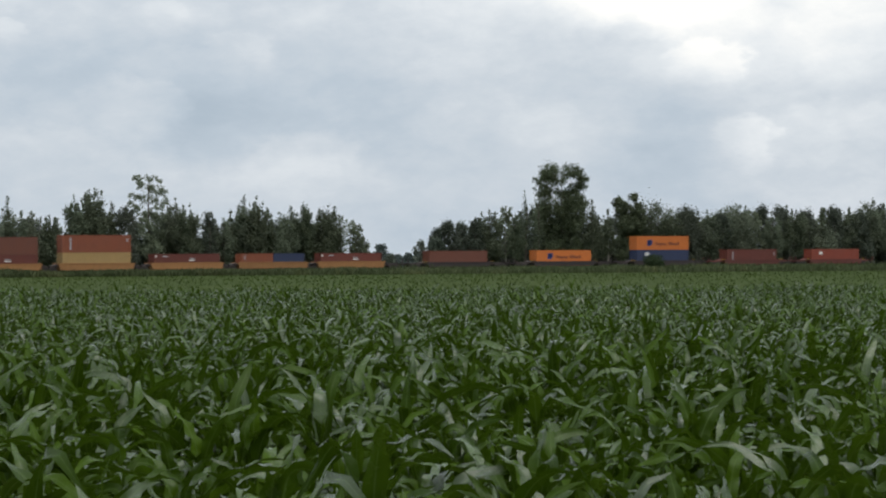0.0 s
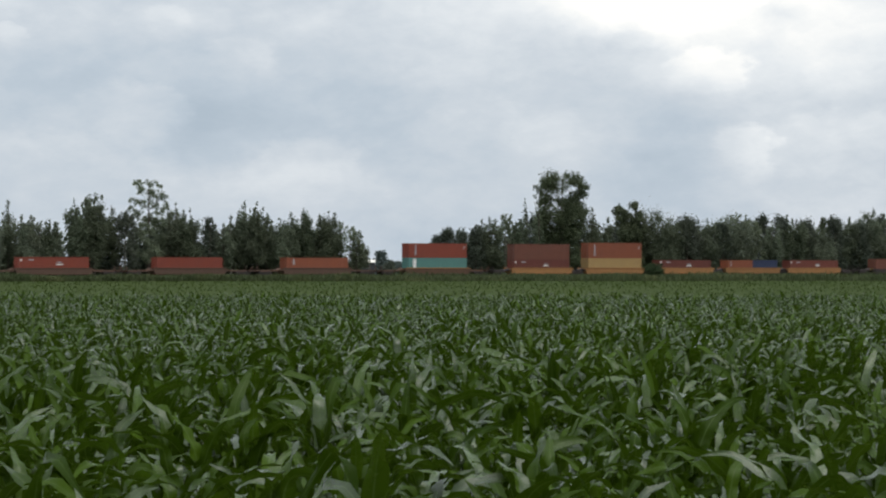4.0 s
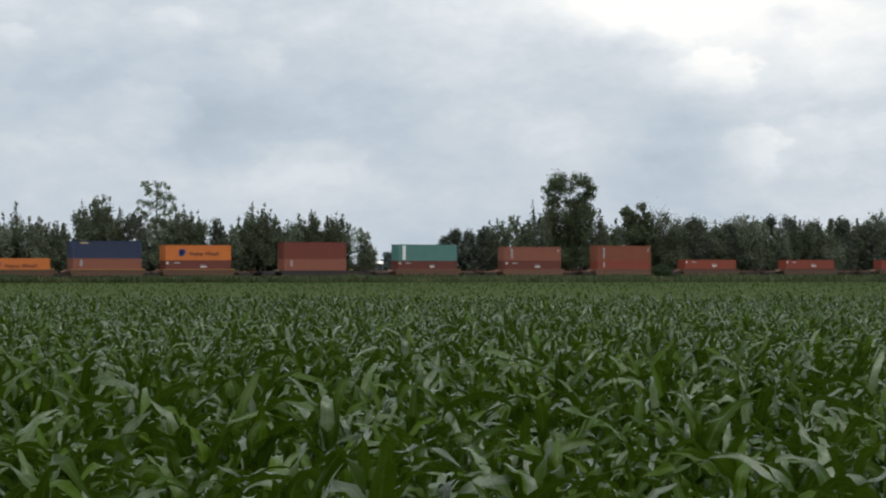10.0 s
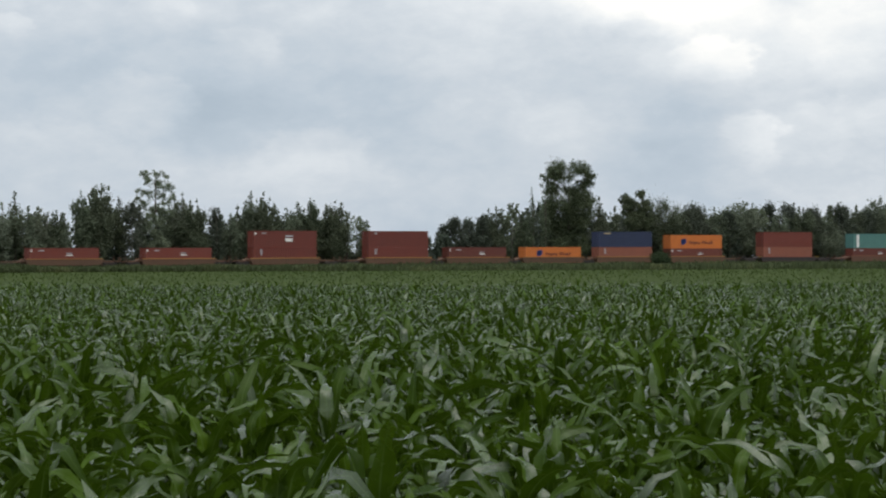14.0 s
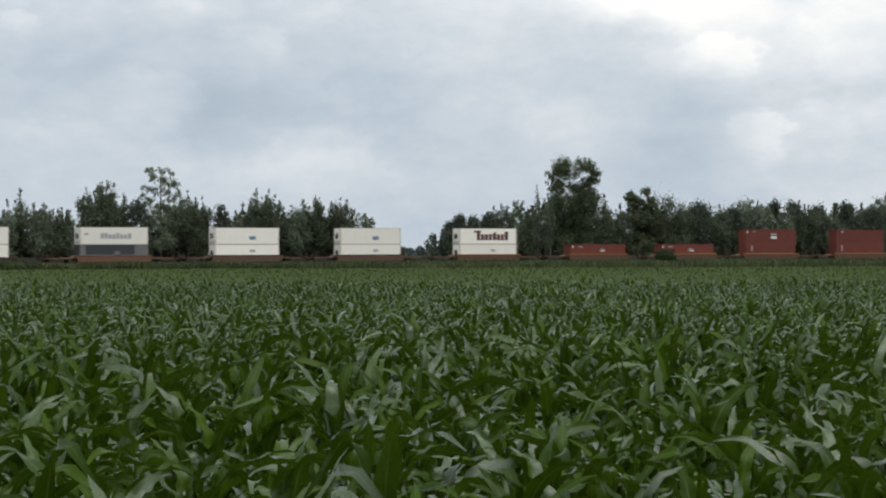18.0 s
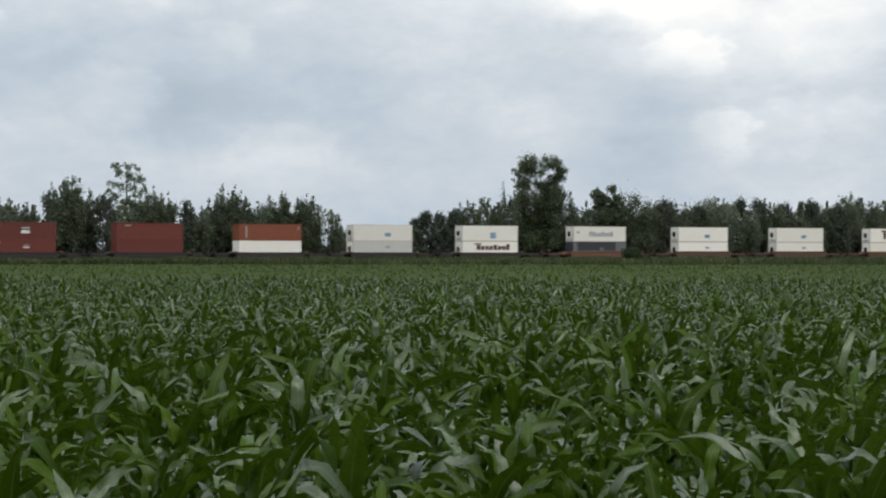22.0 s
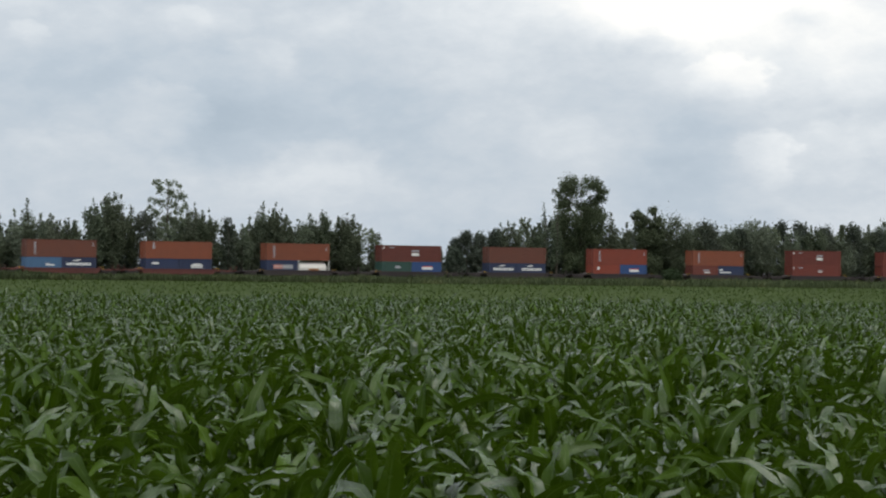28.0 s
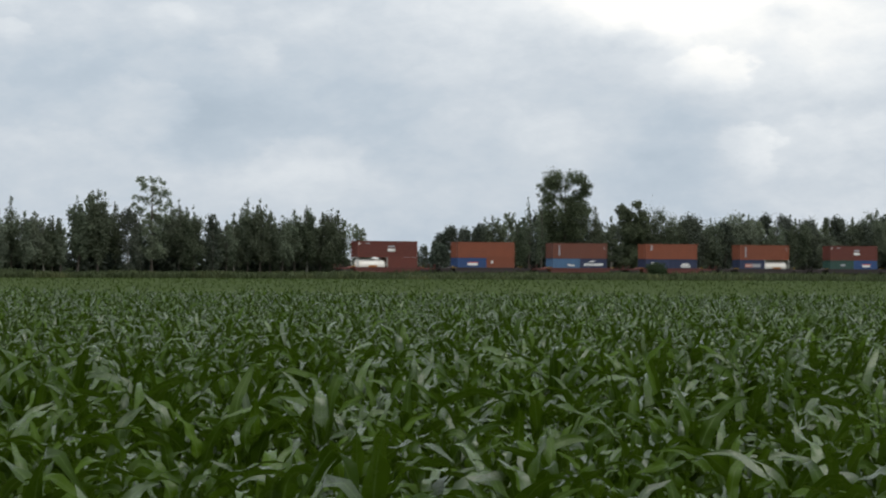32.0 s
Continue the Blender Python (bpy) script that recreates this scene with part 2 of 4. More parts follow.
def ground_material(name, a, b, c3, scale):
    def build(n):
        p = world_place(n)
        big = n.noise(p, 0.03 * scale, 5.0)
        mid = n.noise(p, 0.5 * scale, 6.0, 0.65)
        fine = n.noise(p, 9.0 * scale, 5.0, 0.7)
        col = n.mix(n.span(big, 0.35, 0.68), rgba(a), rgba(b))
        col = n.mix(n.span(mid, 0.45, 0.75, 0.0, 0.6), col, rgba(c3))
        return principled(n, col, 0.95, Specular_IOR_Level=0.04, Normal=bump(n, n.math("ADD", mid, fine), 0.5, 0.05))
    return material(name, build)


M_CORN = corn_leaf_material()
M_STALK = leafy("corn_stalk", (0.06, 0.11, 0.02), (0.09, 0.15, 0.035), 0.5, 0.3, 0.0)
M_SOIL = ground_material("field_soil", (0.05, 0.036, 0.024), (0.075, 0.055, 0.037), (0.035, 0.026, 0.018), 3.0)
M_GRASS = ground_material("meadow_ground", (0.037, 0.055, 0.014), (0.046, 0.064, 0.017), (0.033, 0.048, 0.013), 1.0)
M_BALLAST = ground_material("track_ballast", (0.09, 0.085, 0.08), (0.13, 0.12, 0.11), (0.05, 0.045, 0.04), 6.0)
M_RAIL = plain("rail_steel", (0.14, 0.08, 0.055), 0.5, 0.6)
M_TIE = plain("tie_wood", (0.06, 0.045, 0.035), 0.9)
M_WEED = leafy("weed_leaves", (0.042, 0.058, 0.024), (0.086, 0.104, 0.046), 0.7, 0.15, 0.25, (0.13, 0.135, 0.055))
M_HAY = leafy("meadow_blades", (0.040, 0.062, 0.014), (0.052, 0.074, 0.018), 0.9, 0.03, 0.3)
M_BARK = plain("bark", (0.09, 0.075, 0.06), 0.95)
M_BARK_PALE = plain("pale_bark", (0.22, 0.21, 0.18), 0.9)
# poplar and cottonwood greens are paled and greyed to carry the air's haze
M_POPLAR = leafy("poplar_leaves", (0.065, 0.084, 0.056), (0.146, 0.172, 0.110), 0.7, 0.12, 0.35, None, 0.30)
M_COTTON = leafy("cottonwood_leaves", (0.066, 0.087, 0.054), (0.165, 0.195, 0.115), 0.65, 0.15, 0.35, None, 0.2)
# the wood's inner shade, and a little bluish haze, are mixed into these greens
M_SHADED_TREE = leafy("shade_toned_leaves", (0.043, 0.056, 0.044), (0.098, 0.116, 0.086), 0.7, 0.1, 0.28, None, 0.25)
M_BUSH = leafy("bush_leaves", (0.022, 0.038, 0.016), (0.048, 0.070, 0.030), 0.7, 0.12, 0.3)
# blue-grey of distance haze painted into the far foliage
M_FAR = leafy("far_haze_leaves", (0.075, 0.10, 0.095), (0.12, 0.145, 0.135), 0.8, 0.2, 0.1)

# ---- mesh helpers ----


def mesh_of(name, verts, faces, mat, uvs=None):
    """A mesh from arrays; faces all of one corner count."""
    me = bpy.data.meshes.new(name)
    verts, faces = np.asarray(verts, np.float32), np.asarray(faces, np.int32)
    k = faces.shape[1]
    me.vertices.add(len(verts))
    me.vertices.foreach_set("co", verts.ravel())
    me.loops.add(faces.size)
    me.loops.foreach_set("vertex_index", faces.ravel())
    me.polygons.add(len(faces))
    me.polygons.foreach_set("loop_start", np.arange(len(faces), dtype=np.int32) * k)
    me.polygons.foreach_set("loop_total", np.full(len(faces), k, np.int32))
    if uvs is not None:
        layer = me.uv_layers.new(name="UVMap")
        layer.data.foreach_set("uv", np.asarray(uvs, np.float32)[faces.ravel()].ravel())
    me.update(calc_edges=True)
    me.materials.append(mat)
    return me


def place(name, me, parent=None, m=None, label=""):
    ob = new(name, me)
    if parent:
        ob.parent = parent
    if m is not None:
        ob.matrix_basis = m
    if label:
        ob["label"] = label
    return ob


def part(name, bm, mat, parent, label=""):
    me = bpy.data.meshes.new(name)
    bm.to_mesh(me)
    bm.free()
    me.materials.append(mat)
    return place(name, me, parent, None, label)


def box(bm, x0, x1, y0, y1, z0, z1):
    vs = [bm.verts.new(p) for p in ((x0, y0, z0), (x1, y0, z0), (x1, y1, z0), (x0, y1, z0),
                                    (x0, y0, z1), (x1, y0, z1), (x1, y1, z1), (x0, y1, z1))]
    for f in ((3, 2, 1, 0), (4, 5, 6, 7), (0, 1, 5, 4), (1, 2, 6, 5), (2, 3, 7, 6), (3, 0, 4, 7)):
        bm.faces.new([vs[i] for i in f])


def boxes(*dims):
    bm = bmesh.new()
    for dim in dims:
        box(bm, *dim)
    return bm


def bevelled(bm, width):
    bmesh.ops.bevel(bm, geom=bm.edges[:], offset=width, segments=1, affect="EDGES")
    return bm


def prism(bm, outline, y0, y1):
    """An outline in x and z drawn out along y."""
    a = [bm.verts.new((x, y0, z)) for x, z in outline]
    b = [bm.verts.new((x, y1, z)) for x, z in outline]
    bm.faces.new(a)
    bm.faces.new(b[::-1])
    for i in range(len(a)):
        j = (i + 1) % len(a)
        bm.faces.new((a[j], a[i], b[i], b[j]))


def wheel_shape(bm, cx, cy, cz, r, w, seg=12):
    ring = []
    for rr, yy in ((r * 0.35, -w * 0.5), (r, -w * 0.5), (r, w * 0.3), (r * 1.06, w * 0.3), (r * 1.06, w * 0.5), (r * 0.35, w * 0.5)):
        ring.append([bm.verts.new((cx + rr * math.cos(2 * math.pi * i / seg), cy + yy, cz + rr * math.sin(2 * math.pi * i / seg)))
                     for i in range(seg)])
    for k in range(len(ring)):
        p, q = ring[k], ring[(k + 1) % len(ring)]
        for i in range(seg):
            j = (i + 1) % seg
            bm.faces.new((p[i], p[j], q[j], q[i]))


# ---- the plan ----
TRACK_TURN = 31.0          # degrees by which the railway runs away to the right
TRACK_AT = Vector((0.0, 437.0, 0.0))   # a point below the near side of the train
ALONG = Vector((math.cos(radians(TRACK_TURN)), math.sin(radians(TRACK_TURN)), 0.0))
BEHIND = Vector((-ALONG.y, ALONG.x, 0.0))
RAIL = 0.72                # top of rail above the fields
CENTRE = 1.22              # from the train's near side to the track's middle


def by_track(s, o, z=0.0):
    return TRACK_AT + ALONG * s + BEHIND * o + Vector((0, 0, z))


# ground to the horizon
bm = bmesh.new()
bmesh.ops.create_grid(bm, x_segments=40, y_segments=40, size=4000)
ground = part("ground", bm, M_GRASS, None)
ground.location.z = -0.02
tagged(ground, "flat green grassland reaching the horizon", "ground", kind="structure")
FIELD_FAR, FIELD_NEAR, FIELD_HALF = 110.0, 6.0, 40.0
bm = bmesh.new()
bmesh.ops.create_grid(bm, x_segments=24, y_segments=36, size=0.5)
for v in bm.verts:
    v.co = Vector((v.co.x * 2 * FIELD_HALF, FIELD_NEAR - 1 + (v.co.y + 0.5) * (FIELD_FAR - FIELD_NEAR + 2 + -0.16 * FIELD_HALF * v.co.x), 0.03 * noise.noise(v.co * 30)))
soil = part("field_soil", bm, M_SOIL, None)
soil.location.z = 0.03
tagged(soil, "dark brown tilled soil under the corn", "soil", kind="structure")

# railway: ballast bed, ties, rails
bm = bmesh.new()
prism(bm, [(-3.4, -0.02), (-1.75, 0.50), (1.75, 0.50), (3.4, -0.02)], -300, 300)
ballast = part("ballast", bm, M_BALLAST, None)
BED = Matrix.Translation(by_track(0, CENTRE)) @ pose(0, 0, 0, 0, 0, TRACK_TURN - 90)
ballast.matrix_basis = BED
tagged(ballast, "grey crushed-stone ballast bed of the railway", "railway", kind="structure")
for side in (-0.7525, 0.7525):
    bm = bmesh.new()
    prism(bm, [(side - 0.075, 0.55), (side - 0.075, 0.565), (side - 0.01, 0.60), (side - 0.01, 0.67), (side - 0.036, 0.685), (side - 0.036, 0.72),
               (side + 0.036, 0.72), (side + 0.036, 0.685), (side + 0.01, 0.67), (side + 0.01, 0.60), (side + 0.075, 0.565), (side + 0.075, 0.55)], -300, 300)
    rail = part("rail", bm, M_RAIL, None)
    rail.matrix_basis = BED
    tagged(rail, "rust-brown steel rail of the railway track", "rail", "rails of the track")
bm = bmesh.new()
for i in range(-500, 500):
    box(bm, -1.3, 1.3, i * 0.56 - 0.11, i * 0.56 + 0.11, 0.38, 0.55)
ties = part("railway_ties", bm, M_TIE, None)
ties.matrix_basis = BED
tagged(ties, "dark weathered wooden railway ties", "railway ties", kind="stuff")

# ---- the train ----
PAINT = {
    "maroon": (0.1232, 0.0253, 0.0139), "red": (0.2041, 0.0354, 0.0153), "brown": (0.1267, 0.0380, 0.0196), "rust": (0.2112, 0.05487, 0.02108),
    "orange": (0.4998, 0.1337, 0.01826), "navy": (0.01545, 0.0253, 0.06684), "blue": (0.01967, 0.0598, 0.176), "steel_blue": (0.0598, 0.1337, 0.2393),
    "teal": (0.0774, 0.1971, 0.1724), "tan": (0.300, 0.192, 0.070), "salmon": (0.2252, 0.06895, 0.03798), "green": (0.02249, 0.06684, 0.04924),
    "white": (0.85, 0.80, 0.715), "aged_white": (0.60, 0.53, 0.44), "light_grey": (0.50, 0.49, 0.45), "charcoal": (0.03164, 0.03516, 0.04079), "dark_red": (0.1408, 0.0247, 0.0129),
}
M_PAINT = {k: painted_steel(k + "_paint", c, 0.12 if k in ("white", "light_grey") else 0.6 if k == "aged_white" else 0.3) for k, c in PAINT.items()}
M_INK = {"white": plain("white_marking", (0.75, 0.74, 0.70), 0.6), "grey": plain("grey_marking", (0.36, 0.36, 0.38), 0.6), "dim": plain("dull_grey_marking", (0.15, 0.145, 0.145), 0.7),
         "dark": plain("brown_marking", (0.09, 0.03, 0.02), 0.6), "blue": plain("blue_marking", (0.02, 0.04, 0.17), 0.6),
         "pale_blue": plain("pale_blue_marking", (0.24, 0.36, 0.46), 0.6), "orange": plain("orange_marking", (0.62, 0.22, 0.04), 0.6),
         "pink": plain("pink_marking", (0.58, 0.27, 0.22), 0.6), "tan": plain("tan_marking", (0.42, 0.33, 0.18), 0.6), "ember": plain("dull_brown_marking", (0.18, 0.045, 0.016), 0.6),
         "red": plain("red_marking", (0.55, 0.05, 0.04), 0.6)}
# ochre: the shadow on the sills below the chord is painted in as dark brown
CAR_PAINT = {"yellow": (0.29, 0.135, 0.042), "ochre": (0.10, 0.048, 0.024), "rust": (0.135, 0.062, 0.036), "dark": (0.035, 0.024, 0.022), "brown": (0.098, 0.050, 0.030),
             "red": (0.11, 0.028, 0.020)}
M_CAR = {k: painted_steel(k + "_wagon_paint", c, 0.5, 0.7) for k, c in CAR_PAINT.items()}
# top chords; the ochre one keeps the bright paint that its shadow-toned sill lacks
M_CHORD = {"ochre": painted_steel("chord_paint", (0.34, 0.16, 0.04), 0.4, 0.7), "rust": painted_steel("rust_chord_paint", (0.17, 0.066, 0.032), 0.5, 0.7)}
M_BOGIE = plain("bogie_iron", (0.03, 0.023, 0.02), 0.75, 0.2)
M_WHEEL = plain("wheel_steel", (0.07, 0.055, 0.05), 0.5, 0.6)
M_YELLOW = painted_steel("yellow_rail_paint", (0.55, 0.33, 0.03), 0.3)
M_DARK = plain("dark_opening", (0.012, 0.012, 0.013), 0.8)
WIDE = 2.44
HC, STD = 2.896, 2.591
MESHES = {}


def cached(key, make):
    if key not in MESHES:
        MESHES[key] = make()
    return MESHES[key]


def bm_mesh(name, bm, mat):
    me = bpy.data.meshes.new(name)
    bm.to_mesh(me)
    bm.free()
    me.materials.append(mat)
    return me


def corrugated(length, height, depth=0.036, period=0.278):
    """A pressed-steel wall in the x, z plane, with its ribs along y."""
    count = int((length - 0.3) / period)
    xs, ys = [0.0, 0.15], [0.0, 0.0]
    for i in range(count):
        x = 0.15 + i * period
        xs += [x + 0.07, x + 0.105, x + 0.21, x + 0.245]
        ys += [0.0, depth, depth, 0.0]
    xs.append(length)
    ys.append(0.0)
    k = len(xs)
    verts = [(x, y, z) for z in (0.0, height) for x, y in zip(xs, ys)]
    verts += [(x, y + 0.03, z) for x, y, z in verts]
    faces = []
    for i in range(k - 1):
        faces += [(i, i + 1, k + i + 1, k + i), (2 * k + i + 1, 2 * k + i, 3 * k + i, 3 * k + i + 1)]
    return verts, faces


def container(length, height, colour, marks=(), cold=False):
    """One box: frame, walls, roof, doors and what is painted on the near side."""
    mat, half, w = M_PAINT[colour], length / 2, WIDE / 2
    edge = M_PAINT["aged_white"] if cold else mat
    kind = "%.2f %.2f %s" % (length, height, colour)
    size = "forty-foot" if length > 10 else "twenty-foot"
    top = new("refrigerated_container" if cold else "shipping_container")

    def frame_mesh():
        bm = bmesh.new()
        for sx in (-1, 1):
            for sy in (-1, 1):
                x0, y0 = sx * half, sy * w
                box(bm, min(x0, x0 - sx * 0.16), max(x0, x0 - sx * 0.16), min(y0, y0 - sy * 0.13), max(y0, y0 - sy * 0.13), 0.10, height - 0.12)
                for z in (0.0, height - 0.118):
                    box(bm, min(x0 + sx * 0.004, x0 - sx * 0.178), max(x0 + sx * 0.004, x0 - sx * 0.178),
                        min(y0 + sy * 0.004, y0 - sy * 0.162), max(y0 + sy * 0.004, y0 - sy * 0.162), z, z + 0.118)
        for sy in (-1, 1):
            y0 = sy * w
            for z, t in ((0.004, 0.156), (height - 0.075, 0.072)):
                box(bm, -half + 0.17, half - 0.17, min(y0 - sy * 0.004, y0 - sy * 0.06), max(y0 - sy * 0.004, y0 - sy * 0.06), z, z + t)
        for sx in (-1, 1):
            x0 = sx * half
            for z, t in ((0.02, 0.14), (height - 0.11, 0.09)):
                box(bm, min(x0 - sx * 0.004, x0 - sx * 0.06), max(x0 - sx * 0.004, x0 - sx * 0.06), -w + 0.165, w - 0.165, z, z + t)
        box(bm, -half + 0.1, half - 0.1, -w + 0.07, w - 0.07, 0.10, 0.16)
        return bm_mesh("frame", bm, edge)

    def wall_mesh():
        if cold:
            bm = bmesh.new()
            n_panel = 10 if length > 10 else 5
            step = (length - 0.32) / n_panel
            for i in range(n_panel):
                box(bm, i * step + 0.008, (i + 1) * step - 0.008, 0.0, 0.05, 0.0, height - 0.235)
            box(bm, 0.0, length - 0.32, 0.012, 0.05, 0.0, height - 0.235)
            return bm_mesh("side_wall", bm, mat)
        verts, faces = corrugated(length - 0.32, height - 0.235)
        return mesh_of("side_wall", verts, faces, mat)

    place("frame", cached("frame " + kind + str(cold), frame_mesh), top)
    wall = cached("wall " + kind + str(cold), wall_mesh)
    place("side_wall", wall, top, pose(-half + 0.16, -w + 0.018, 0.16))
    place("side_wall", wall, top, pose(half - 0.16, w - 0.018, 0.16, 0, 0, 180))

    def roof_mesh():
        verts, faces = corrugated(length - 0.12, WIDE - 0.12, 0.02, 0.42)
        return mesh_of("roof", [(x, z, -y) for x, y, z in verts], faces, mat)
    place("roof", cached("roof " + kind, roof_mesh), top, pose(-half + 0.06, -w + 0.06, height - 0.02))

    def door_mesh():
        bm = boxes((0.0, 0.05, 0.012, w - 0.14, 0.17, height - 0.12))
        for y in (0.30, 0.80):
            box(bm, 0.05, 0.085, y - 0.017, y + 0.017, 0.14, height - 0.10)
            box(bm, 0.05, 0.11, y - 0.02, y + 0.18, 1.05, 1.10)
        return bm_mesh("door", bm, mat)
    door = cached("door " + kind, door_mesh)
    place("door", door, top, pose(half - 0.11, 0, 0))
    flip = pose(half - 0.11, 0, 0) @ Matrix.Diagonal((1, -1, 1, 1))
    place("door", door, top, flip)
    if cold:
        def unit_mesh():
            return bm_mesh("refrigeration_unit", bevelled(boxes((-0.12, 0.0, -w + 0.15, w - 0.15, 0.17, height - 0.13)), 0.02), mat)
        unit = place("refrigeration_unit", cached("unit %.2f" % height, unit_mesh), top, pose(-half + 0.13, 0, 0), "white cooling unit with a dark round fan")

        def fan_mesh():
            bm = bmesh.new()
            wheel_shape(bm, 0, 0, 0, 0.50, 0.05, 20)
            bmesh.ops.create_circle(bm, cap_ends=True, radius=0.49, segments=20, matrix=pose(0, 0.01, 0, 90))
            return bm_mesh("fan", bm, M_DARK)
        place("fan", cached("fan", fan_mesh), unit, pose(-0.14, 0.12, 0.5 * height, 0, 0, 90), "dark round fan opening")
        place("grille", cached("grille", lambda: bm_mesh("grille", boxes(*[(-0.02, 0.0, -0.85, 0.85, 0.12 * i, 0.07 + 0.12 * i) for i in range(4)]), M_INK["grey"])),
              unit, pose(-0.125, 0, 0.2), "grey slatted grille")
    else:
        def end_mesh():
            verts, faces = corrugated(WIDE - 0.28, height - 0.30)
            return mesh_of("end_wall", [(y, -x, z) for x, y, z in verts], faces, mat)
        place("end_wall", cached("end " + kind, end_mesh), top, pose(-half + 0.03, w - 0.14, 0.17))
    for u0, u1, v0, v1, ink in marks:
        bm = boxes((-half + u0 * length, -half + u1 * length, -w - 0.006, -w + 0.02, v0 * height, v1 * height))
        part("marking", bm, M_INK[ink], top, ink.replace("_", " ") + " painted marking")
    words = {"maroon": "dark maroon", "red": "brick-red", "brown": "dull red-brown", "rust": "rusty orange-brown", "steel_blue": "steel-blue",
             "tan": "tan yellow", "salmon": "faded salmon-red", "light_grey": "pale grey", "dark_red": "deep red"}.get(colour, colour)
    text = words + " " + size + (" refrigerated container with smooth panels" if cold else " corrugated steel shipping container")
    tagged(top, text + (", marked on its side" if marks else ""), "shipping container", "containers on the train")
    return top


def tank_container(patch):
    """A white tank in an open twenty-foot frame, with a square placard on its flank."""
    top = tagged(new("tank_container"), "white twenty-foot tank container in an open steel frame", "tank container", "containers on the train")
    half, w, r, zc = 3.029, WIDE / 2, 1.08, 1.22

    def tank_mesh():
        bm, rings = bmesh.new(), []
        for x, k in ((-2.86, 0.05), (-2.80, 0.55), (-2.68, 0.82), (-2.45, 1.0), (2.45, 1.0), (2.68, 0.82), (2.80, 0.55), (2.86, 0.05)):
            rings.append([bm.verts.new((x, r * k * math.cos(a), zc + r * k * math.sin(a))) for a in np.linspace(0, 2 * math.pi, 33)[:-1]])
        for p, q in zip(rings, rings[1:]):
            for i in range(32):
                bm.faces.new((p[i], p[(i + 1) % 32], q[(i + 1) % 32], q[i])).smooth = True
        bm.faces.new(rings[0][::-1])
        bm.faces.new(rings[-1])
        return bm_mesh("tank", bm, M_PAINT["white"])
    place("tank", cached("tank", tank_mesh), top)
    for sx in (-1, 1):
        for sy in (-1, 1):
            x, y = sx * (half - 0.08), sy * (w - 0.07)
            place("corner_post", cached("tank post", lambda: bm_mesh("corner_post", boxes((-0.08, 0.08, -0.07, 0.07, 0, STD)), M_PAINT["light_grey"])), top, pose(x, y, 0))
        place("end_rail", cached("tank end", lambda: bm_mesh("end_rail", boxes((-0.06, 0.06, -w + 0.14, w - 0.14, 0.02, 0.16), (-0.06, 0.06, -w + 0.14, w - 0.14, STD - 0.13, STD - 0.01)),
                                                            M_PAINT["light_grey"])), top, pose(sx * (half - 0.08), 0, 0))
    for sy in (-1, 1):
        place("bottom_rail", cached("tank rail", lambda: bm_mesh("bottom_rail", boxes((-half + 0.16, half - 0.16, -0.05, 0.05, 0.02, 0.14)), M_PAINT["light_grey"])), top, pose(0, sy * (w - 0.06), 0))
    part("walkway", boxes((-2.3, 2.3, -0.28, 0.28, zc + r + 0.03, zc + r + 0.08), (-0.3, 0.3, -0.2, 0.2, zc + r - 0.06, zc + r + 0.03)), M_INK["grey"], top)
    bm = bmesh.new()
    u0, u1 = patch
    arc = [(-(r + 0.006) * math.cos(a), zc - (r + 0.006) * math.sin(a)) for a in np.linspace(0.03, 0.72, 7)]
    lo, hi = ([bm.verts.new((u, y, z)) for y, z in arc] for u in (u0, u1))
    for i in range(6):
        bm.faces.new((lo[i], lo[i + 1], hi[i + 1], hi[i]))
    bmesh.ops.solidify(bm, geom=bm.faces[:], thickness=0.01)
    part("placard", bm, M_INK["orange"], top, "orange placard")
    return top


CN = ((0.53, 0.61, 0.67, 0.72, "grey"), (0.53, 0.62, 0.54, 0.61, "white"), (0.015, 0.035, 0.76, 0.90, "white"), (0.13, 0.21, 0.80, 0.87, "grey"))
CN_TOP = ((0.50, 0.62, 0.62, 0.72, "grey"), (0.50, 0.62, 0.36, 0.54, "white"), (0.015, 0.035, 0.76, 0.90, "white"), (0.13, 0.20, 0.82, 0.88, "grey"))
BAR = ((0.108, 0.128, 0.16, 0.86, "grey"), (0.945, 0.957, 0.60, 0.82, "grey"))
STRIPE = ((0.075, 0.125, 0.06, 0.94, "white"),)
LOW_BAR = ((0.105, 0.13, 0.55, 0.92, "grey"),)
SMALL = ((0.16, 0.23, 0.62, 0.82, "white"),)
BOXED = ((0.35, 0.70, 0.48, 0.66, "white"), (0.35, 0.70, 0.66, 0.72, "red"))
PINK_WORD = ((0.22, 0.50, 0.43, 0.70, "pink"), (0.50, 0.84, 0.43, 0.70, "grey"), (0.26, 0.46, 0.52, 0.60, "white"), (0.54, 0.80, 0.52, 0.60, "white"))


def wordmark(u0, u1, v0, v1, ink, first, heights):
    """A row of plain upright bars that stands for a company's lettering."""
    step = (u1 - u0) / len(heights)
    rows = [(u0 + i * step, u0 + (i + 0.80) * step, v0 + (v1 - v0) * a, v0 + (v1 - v0) * b, ink) for i, (a, b) in enumerate(heights)]
    return tuple(first) + tuple(rows)


